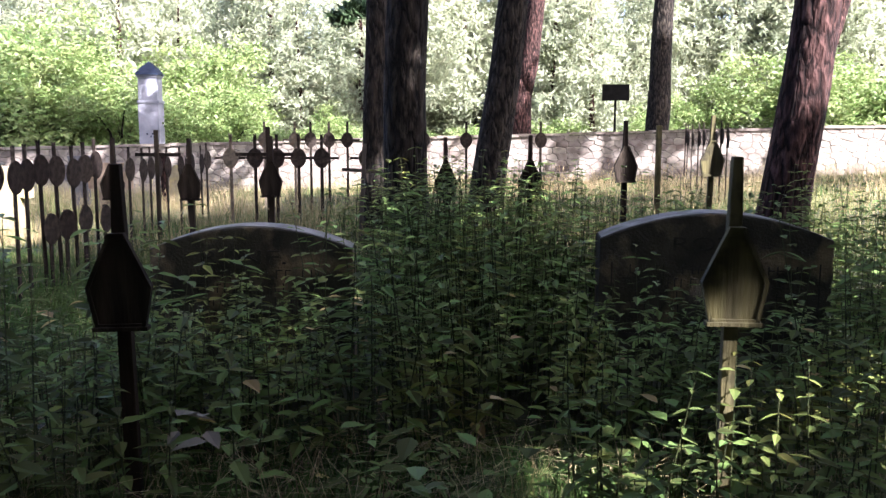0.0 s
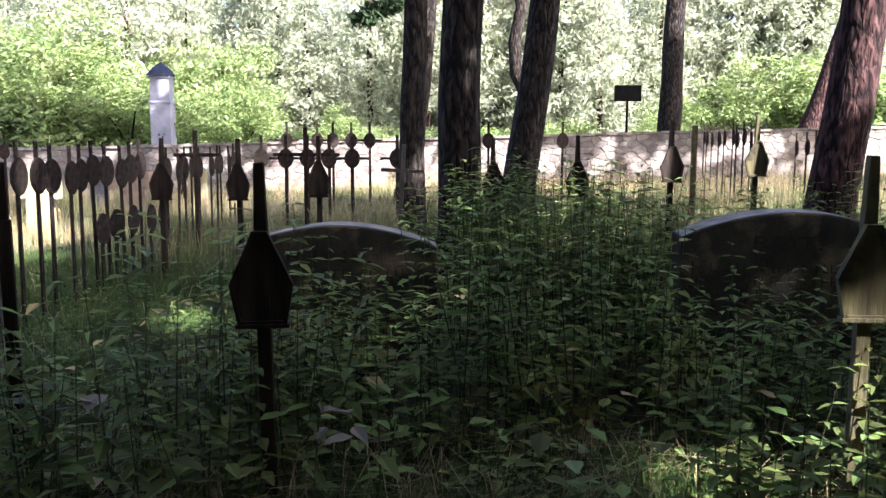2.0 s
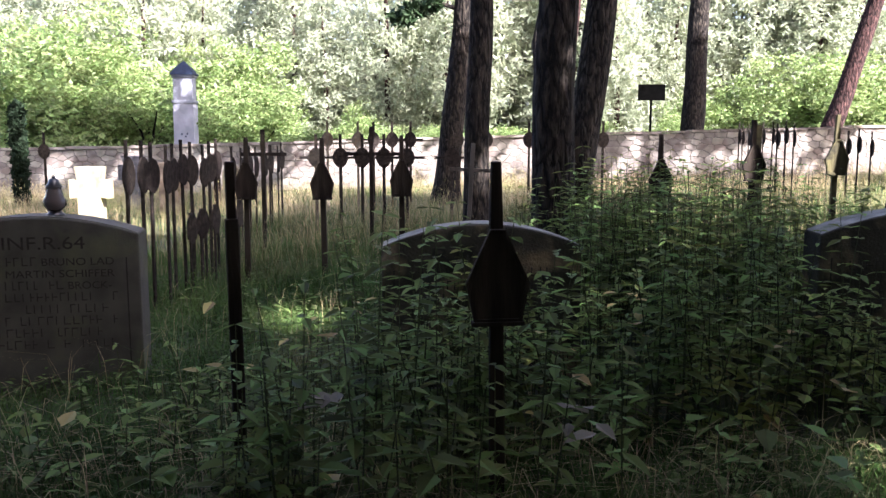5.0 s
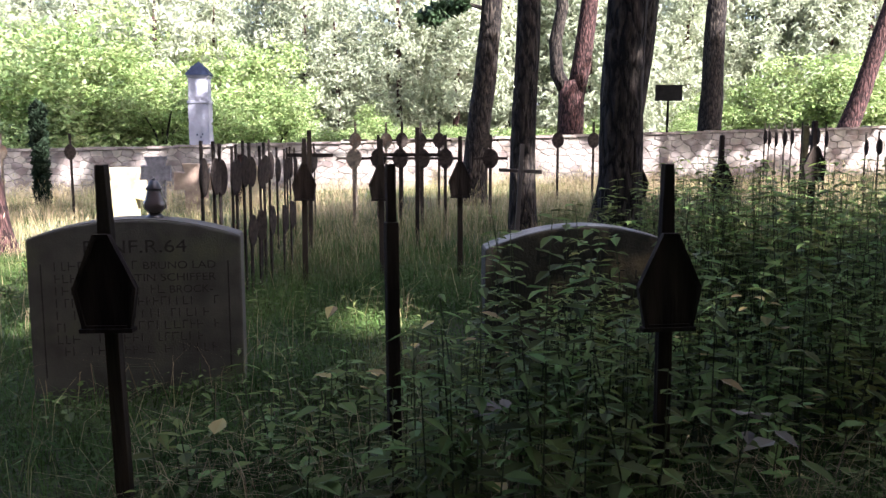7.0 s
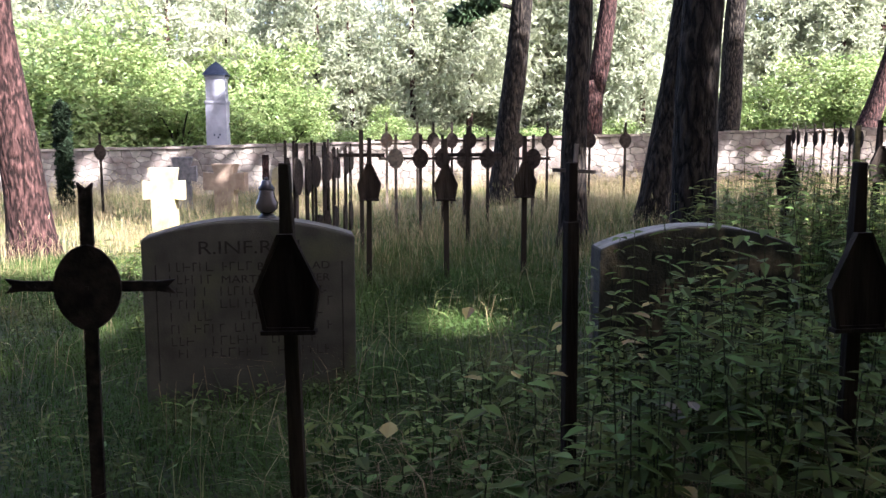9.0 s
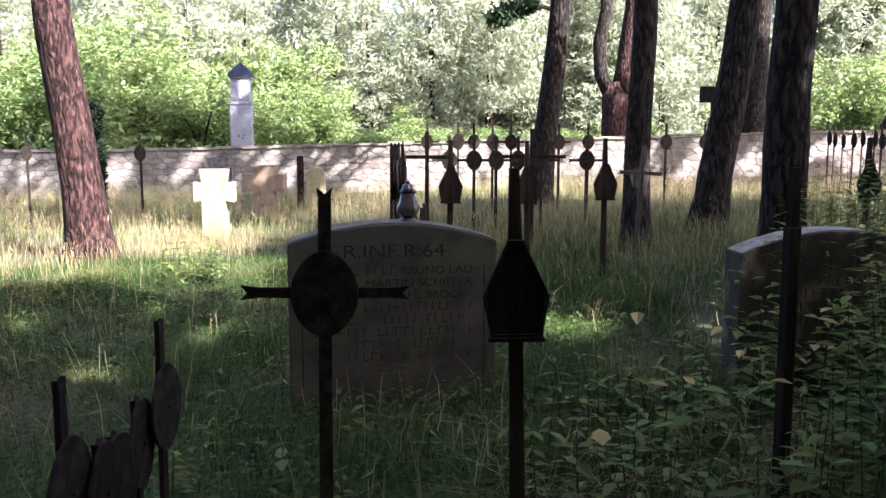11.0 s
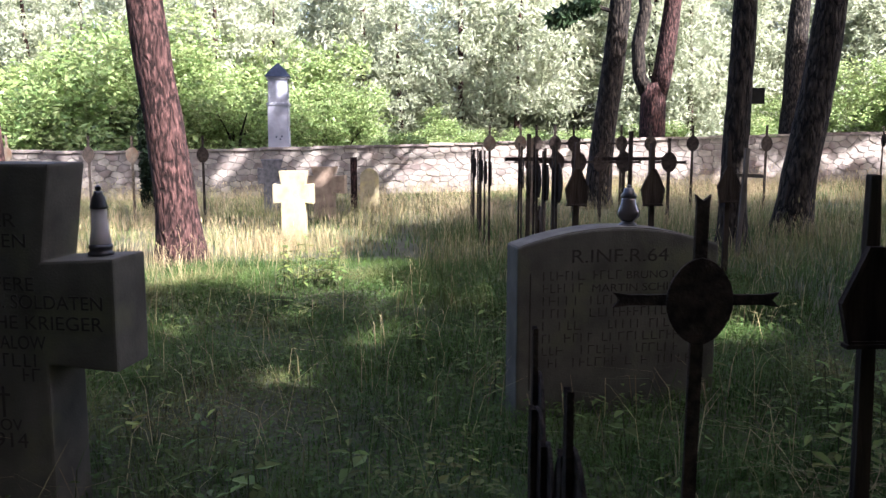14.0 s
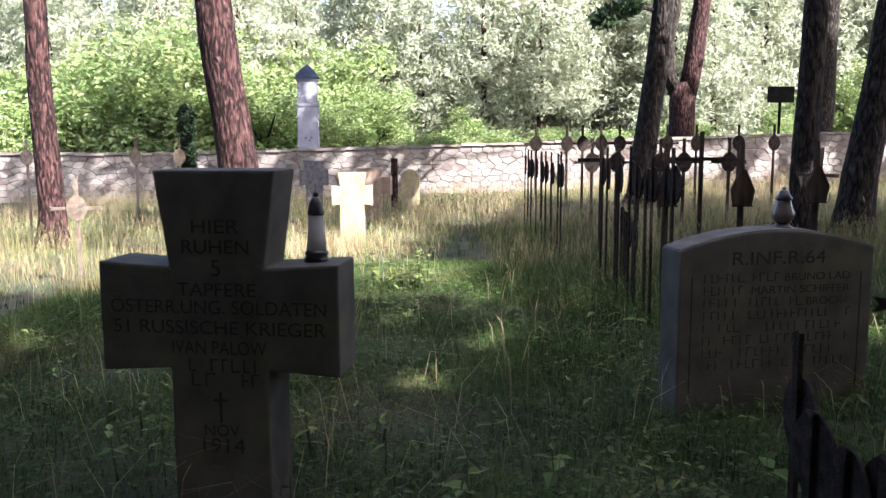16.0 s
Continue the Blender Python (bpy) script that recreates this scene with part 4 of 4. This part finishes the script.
# ---- grass ----
def blades(x, y, h, w, bend, rng):
    """Curved tapering blades: two quads each, from arrays of place, height, width and bend."""
    n = len(x)
    z = ground_z(x, y) - 0.02
    an = rng.uniform(0, 2 * math.pi, n)
    dx, dy = np.cos(an), np.sin(an)
    fx, fy = -dy, dx
    base = np.stack([x, y, z], 1)
    side = np.stack([dx * w / 2, dy * w / 2, np.zeros(n)], 1)
    lean = np.stack([fx, fy, np.zeros(n)], 1)
    m1 = base + lean * (bend * h * 0.25)[:, None] + np.stack([np.zeros(n), np.zeros(n), h * 0.55], 1)
    tip = base + lean * (bend * h)[:, None] + np.stack([np.zeros(n), np.zeros(n), h * (1 - 0.35 * bend)], 1)
    q1 = np.stack([base - side, base + side, m1 + side * 0.75, m1 - side * 0.75], 1)
    q2 = np.stack([m1 - side * 0.75, m1 + side * 0.75, tip + side * 0.12, tip - side * 0.12], 1)
    return np.concatenate([q1, q2])


def field(n, x0, x1, y0, y1, rng):
    return rng.uniform(x0, x1, n), rng.uniform(y0, y1, n)


def grass_layer(name, label, mat, parts):
    ob = new(name, quads_mesh(name, np.concatenate(parts), mat))
    tagged(ob, label, "grass", "", "stuff")


nr = np.random.default_rng(3)
green, dry = [], []
x, y = field(118000, -9.8, -1.6, 3.2, 10.6, nr)
patch = 0.5 + 0.5 * np.sin(x * 2.1 + 1.3 * np.sin(y * 1.7)) * np.cos(y * 1.9 + x)
green.append(blades(x, y, nr.uniform(0.05, 0.19, len(x)) * (0.5 + 1.0 * patch), nr.uniform(0.003, 0.006, len(x)), nr.uniform(0.4, 1.2, len(x)), nr))
x, y = field(2200, -9, 4, 1.6, 7, nr)
green.append(blades(x, y, nr.uniform(0.2, 0.45, len(x)), nr.uniform(0.003, 0.006, len(x)), nr.uniform(0.5, 1.2, len(x)), nr))
x, y = field(34000, -15, 13, 8.5, 23, nr)
green.append(blades(x, y, nr.uniform(0.06, 0.16, len(x)) * (0.9 + 0.8 * smooth_step(10, 14, y)), nr.uniform(0.008, 0.014, len(x)), nr.uniform(0.3, 1.0, len(x)), nr))
x, y = field(22000, -5, 5, 6.8, 14, nr)
green.append(blades(x, y, nr.uniform(0.15, 0.5, len(x)), nr.uniform(0.003, 0.006, len(x)), nr.uniform(0.3, 1.2, len(x)), nr))
x, y = field(15000, -3.5, 4.5, 2.8, 3.9, nr)
green.append(blades(x, y, nr.uniform(0.1, 0.36, len(x)), nr.uniform(0.004, 0.007, len(x)), nr.uniform(0.4, 1.3, len(x)), nr))
x, y = field(7000, -11, 6, -5.0, 3.3, nr)
green.append(blades(x, y, nr.uniform(0.05, 0.16, len(x)), nr.uniform(0.005, 0.009, len(x)), nr.uniform(0.4, 1.1, len(x)), nr))
grass_layer("grass", "soft green grass in the shade between graves", GRASS, green)
x, y = field(140000, -16, 15, 6.2, 23.2, nr)
path = np.abs(x - (-5.5 + 0.05 * (y - 8))) < (0.2 + 0.3 * nr.random(len(x))) * smooth_step(15, 10, y)
dens = 0.5 + 0.5 * np.sin(x * 0.9 + np.sin(y * 0.8)) * np.cos(y * 0.7 - 0.4 * x) + 0.25 * np.sin(x * 3.1 + 1.5 * np.sin(y * 2.7)) * np.sin(y * 2.3)
keep = (~path) & (nr.random(len(x)) < 0.3 + 0.7 * dens) & (nr.random(len(x)) < smooth_step(7.0, 10.5, y + 0.22 * np.clip(x, -2, 6)))
x, y, d = x[keep], y[keep], np.clip(dens[keep], 0, 1.2)
h = nr.uniform(0.2, 0.72, len(x)) * (0.6 + 0.5 * d)
dry.append(blades(x, y, h, nr.uniform(0.0022, 0.0048, len(x)), nr.uniform(0.15, 1.25, len(x)), nr))
heads = nr.random(len(x)) < 0.12
hx, hy, hh = x[heads] + nr.normal(0, 0.05, heads.sum()), y[heads] + nr.normal(0, 0.05, heads.sum()), h[heads]
mid = np.stack([hx, hy, ground_z(hx, hy) + hh * 0.95], 1)
wob = nr.normal(0, 0.35, (len(mid), 3)) + np.array((0, 0, 1.0))
wob *= 0.05 / np.linalg.norm(wob, axis=1, keepdims=True)
sid = np.stack([nr.uniform(-0.006, 0.006, len(mid)), nr.uniform(-0.006, 0.006, len(mid)), np.zeros(len(mid))], 1)
dry.append(np.stack([mid - wob, mid + sid, mid + wob, mid - sid], 1))
x, y = nr.normal(-7.05, 0.4, 900), nr.normal(12.35, 0.2, 900)
dry.append(blades(x, y, nr.uniform(0.25, 0.55, len(x)), nr.uniform(0.002, 0.0045, len(x)), nr.uniform(0.2, 1.1, len(x)), nr))
x, y = field(1500, -9, 4, 1.9, 8, nr)
dry.append(blades(x, y, nr.uniform(0.25, 0.6, len(x)), nr.uniform(0.003, 0.005, len(x)), nr.uniform(0.4, 1.1, len(x)), nr))
x, y = field(1500, -3.5, 4, 2.8, 3.8, nr)
dry.append(blades(x, y, nr.uniform(0.25, 0.55, len(x)), nr.uniform(0.003, 0.005, len(x)), nr.uniform(0.8, 1.6, len(x)), nr))
grass_layer("dry_grass", "tall straw-coloured dry grass before the wall", DRY, dry)


# ---- nettles ----
def nettle_bed(n, x0, x1, y0, y1, h0, h1, rng, limit=None):
    """Upright stems with pairs of small pointed leaves; returns leaf quads and stem quads."""
    leaf, stem = [], []
    for _ in range(n):
        x, y = rng.uniform(x0, x1), rng.uniform(y0, y1)
        h = rng.uniform(h0, h1)
        if limit:
            h = min(h, limit(x, y) * rng.uniform(0.8, 1.0))
        if h < 0.08:
            continue
        z = gz(x, y)
        lx, ly = rng.normal(0, 0.10), rng.normal(0, 0.10)
        w = 0.0042
        q0, q1 = Vector((x, y, z - 0.02)), Vector((x + lx * h, y + ly * h, z + h))
        for sx, sy in ((w, 0), (0, w)):
            s = Vector((sx, sy, 0))
            stem.append([q0 - s, q0 + s, q1 + s * 0.4, q1 - s * 0.4])
        k = max(int(h / 0.062), 2)
        turn = rng.uniform(0, 3.14)
        grown = rng.uniform(0.75, 1.25)
        for i in range(2, k + 1):
            u = i / k
            if u < 0.4 and rng.random() < 0.7:
                continue
            c = q0.lerp(q1, u)
            size = (0.055 * (1.12 - u) + 0.033) * grown * rng.uniform(0.7, 1.3)
            for side in (0, math.pi):
                if rng.random() < 0.1:
                    continue
                an = turn + i * 1.57 + side + rng.uniform(-0.35, 0.35)
                d = Vector((math.cos(an), math.sin(an), 0))
                e = Vector((-d.y, d.x, rng.uniform(-0.3, 0.3)))
                droop = rng.uniform(-0.25, 0.7)
                lift = Vector((0, 0, 0.10 * size))
                tip = c + d * size * 1.5 - Vector((0, 0, droop * size))
                wd = size * rng.uniform(0.27, 0.42)
                p1, p2 = c + (tip - c) * 0.30 + lift, c + (tip - c) * 0.62 + lift * 1.2
                leaf.append([c, p1 + e * wd, p2 + e * wd * 0.72, tip])
                leaf.append([c, tip, p2 - e * wd * 0.72, p1 - e * wd])
    return leaf, stem


nr = np.random.default_rng(12)


def thick(x, y):
    """The height that the nettles reach: lower before the two mossy stones, ending at a ragged edge."""
    edge = -2.55 + 0.35 * math.sin(y * 2.1) + 0.12 * (y - 3) if y < 4.9 else -1.5
    if x < edge or (y > 6.9 and nr.random() > 0.35):
        return 0.0
    if x < edge + 0.5:
        return 0.55 if nr.random() < 0.45 else 0.0
    if y < 4.9:
        back = 4.95 - y
        if 0.75 - 0.3 * back < x < 2.2 - 0.45 * back and nr.random() < 0.88:
            return 0.72
        if -1.9 < x < -0.55 and nr.random() < 0.8:
            return 0.80
    if 4.9 < y < 5.4 and (0.7 < x < 2.3 or -2.0 < x < -0.5):
        return 0.0
    return 1.4


leaf, stem = [], []
for args in ((520, -2.9, 5.0, 3.5, 4.8, 0.5, 1.0), (520, -2.6, 4.6, 5.3, 7.4, 0.7, 1.12), (90, -2.6, 4.5, 3.0, 3.5, 0.2, 0.5), (130, -2.3, 3.4, 3.3, 4.6, 1.0, 1.36), (55, -2.0, -1.2, 3.0, 3.9, 0.85, 1.25),
             (16, -2.3, -0.8, 2.7, 3.0, 0.7, 1.05), (190, -0.6, 0.9, 4.8, 6.8, 0.95, 1.36), (110, 2.3, 5.2, 5.3, 7.6, 0.55, 0.85)):
    a, b = nettle_bed(*args, nr, thick)
    leaf += a
    stem += b
for args in ((260, -9.0, -2.6, 2.6, 8.0, 0.1, 0.26), (26, -6.4, -5.8, 8.4, 9.2, 0.25, 0.5), (34, 0.4, 1.5, 2.7, 3.1, 0.5, 0.85), (18, -2.4, -1.9, 2.7, 3.1, 0.45, 0.8), (60, -3.3, -2.2, 2.9, 4.4, 0.2, 0.5)):
    a, b = nettle_bed(*args, nr)
    leaf += a
    stem += b
tagged(new("nettles", quads_mesh("nettles", np.array(leaf), NETTLE)), "dense dark green nettles with pointed leaves", "nettles", "", "stuff")
tagged(new("nettle_stems", quads_mesh("nettle_stems", np.array(stem), STEM)), "thin upright nettle stems", "nettles", "", "stuff")


def low_leaves(n, x0, x1, y0, y1, size, rng, zr):
    """Broad pointed leaves held near the ground: four quads each, folded along the rib."""
    out = []
    for _ in range(n):
        x, y = rng.uniform(x0, x1), rng.uniform(y0, y1)
        c = Vector((x, y, gz(x, y) + rng.uniform(*zr)))
        an, s = rng.uniform(0, 6.28), size * rng.uniform(0.6, 1.3)
        d = Vector((math.cos(an), math.sin(an), rng.uniform(-0.5, 0.35)))
        e = Vector((-math.sin(an), math.cos(an), 0)) * s * 0.34
        dz = Vector((0, 0, 0.10 * s))
        tip, p1, p2 = c + d * s, c + d * s * 0.3 + dz, c + d * s * 0.62 + dz
        out += [[c, p1 + e, p2 + e * 0.75, tip], [c, tip, p2 - e * 0.75, p1 - e]]
    return out


clover = low_leaves(16000, -9.2, -1.8, 3.2, 9.0, 0.042, nr, (0.01, 0.16))
tagged(new("low_herbs", quads_mesh("low_herbs", np.array(clover), HERB)), "small leafy herbs in the shaded grass", "herbs", "", "stuff")
low = low_leaves(420, -2.7, 4.5, 2.95, 4.1, 0.105, nr, (0.05, 0.45))
tagged(new("ground_leaves", quads_mesh("ground_leaves", np.array(low), NETTLE)), "broad dark leaves of undergrowth near the ground", "undergrowth", "", "stuff")
yel = low_leaves(80, -3.0, 4.0, 3.0, 4.4, 0.085, nr, (0.08, 0.75))
tagged(new("yellowed_leaves", quads_mesh("yellowed_leaves", np.array(yel), FALLEN)), "scattered yellowed leaves among the undergrowth", "leaves", "", "stuff")


pale = low_leaves(6, -1.06, -0.88, 2.88, 3.0, 0.11, nr, (0.44, 0.56)) + low_leaves(4, -2.0, -1.8, 2.9, 3.1, 0.1, nr, (0.45, 0.55))
tagged(new("pale_leaves", quads_mesh("pale_leaves", np.array(pale), PALE_LEAF)), "few pale grey-brown drooping leaves near the ground", "leaves", "", "stuff")
bright = low_leaves(6, -0.17, -0.08, 2.65, 2.72, 0.08, nr, (0.40, 0.5))
tagged(new("bright_leaves", quads_mesh("bright_leaves", np.array(bright), FOLIAGE)), "small sprig of bright green leaves", "leaves", "", "stuff")


# ---- wall stones, fitted rubble of many shapes ----
def clipped(poly, px, pz, nx, nz):
    """The part of the polygon behind the line through (px, pz) with the normal (nx, nz)."""
    out = []
    for (ax, az), (bx, bz) in zip(poly, poly[1:] + poly[:1]):
        da, db = (ax - px) * nx + (az - pz) * nz, (bx - px) * nx + (bz - pz) * nz
        if da <= 0:
            out.append((ax, az))
        if da * db < 0:
            k = da / (da - db)
            out.append((ax + (bx - ax) * k, az + (bz - az) * k))
    return out


def stone_piece(poly, proud, rng):
    """A stone with a chamfered, slightly uneven face from its outline in x and z."""
    n = len(poly)
    cx, cz = sum(p[0] for p in poly) / n, sum(p[1] for p in poly) / n
    outer = [(cx + (x - cx) * 0.98, WALL_Y + 0.01, cz + (z - cz) * 0.965) for x, z in poly]
    inner = [(cx + (x - cx) * 0.91, WALL_Y - proud * rng.uniform(0.6, 1.2), cz + (z - cz) * 0.86) for x, z in poly]
    faces = [tuple(range(2 * n - 1, n - 1, -1))] + [(i, n + i, n + (i + 1) % n, (i + 1) % n) for i in range(n)]
    lift = wall_base(cx)
    return [(x, y, z + lift) for x, y, z in outer + inner], faces


def wall_stones():
    rng = random.Random(5)
    singles, joined_v, joined_f = 0, [], []
    rows, dx, top = 8, 0.31, WALL_H - 0.03
    cols = int((WALL_X1 - WALL_X0) / dx)
    dz = top / rows
    seed = {(i, k): (WALL_X0 + dx * (i + 0.5 * (k % 2) + rng.uniform(-0.1, 0.6)), dz * (k + rng.uniform(0.14, 0.86))) for i in range(cols) for k in range(rows)}
    squash = 1.7
    for (i, k), (sx, sz) in seed.items():
        poly = [(sx - 0.55, 0.0), (sx + 0.55, 0.0), (sx + 0.55, top), (sx - 0.55, top)]
        for di in range(-3, 4):
            for dk in range(-3, 4):
                other = seed.get((i + di, k + dk))
                if other and (di or dk) and len(poly) > 2:
                    poly = clipped(poly, (sx + other[0]) / 2, (sz + other[1]) / 2, other[0] - sx, (other[1] - sz) * squash ** 2)
        poly = [p for p, q in zip(poly, poly[1:] + poly[:1]) if math.hypot(p[0] - q[0], p[1] - q[1]) > 0.035]
        if len(poly) < 3:
            continue
        v, f = stone_piece(poly, rng.uniform(0.006, 0.022), rng)
        if k >= 2 and -9.5 < sx < 6.5 and singles < 300:
            me = bpy.data.meshes.new("stone")
            me.from_pydata(v, [], f)
            me.materials.append(RUBBLE)
            ob = new("stone", me)
            ob.parent = wall
            singles += 1
        else:
            o = len(joined_v)
            joined_v += v
            joined_f += [tuple(j + o for j in q) for q in f]
    stuff("wall_stones", joined_v, joined_f, RUBBLE, parent=wall)
    x = WALL_X0
    while x < WALL_X1:
        w = rng.uniform(0.55, 0.95)
        z = wall_base(x + w / 2) + WALL_H - 0.02 + rng.uniform(-0.012, 0.012)
        bm = box(bmesh.new(), x + 0.006, x + w - 0.006, WALL_Y - 0.06, WALL_Y + 0.51, z, z + rng.uniform(0.055, 0.075))
        part("coping_stone", bm, COPING, wall)
        x += w


wall_stones()
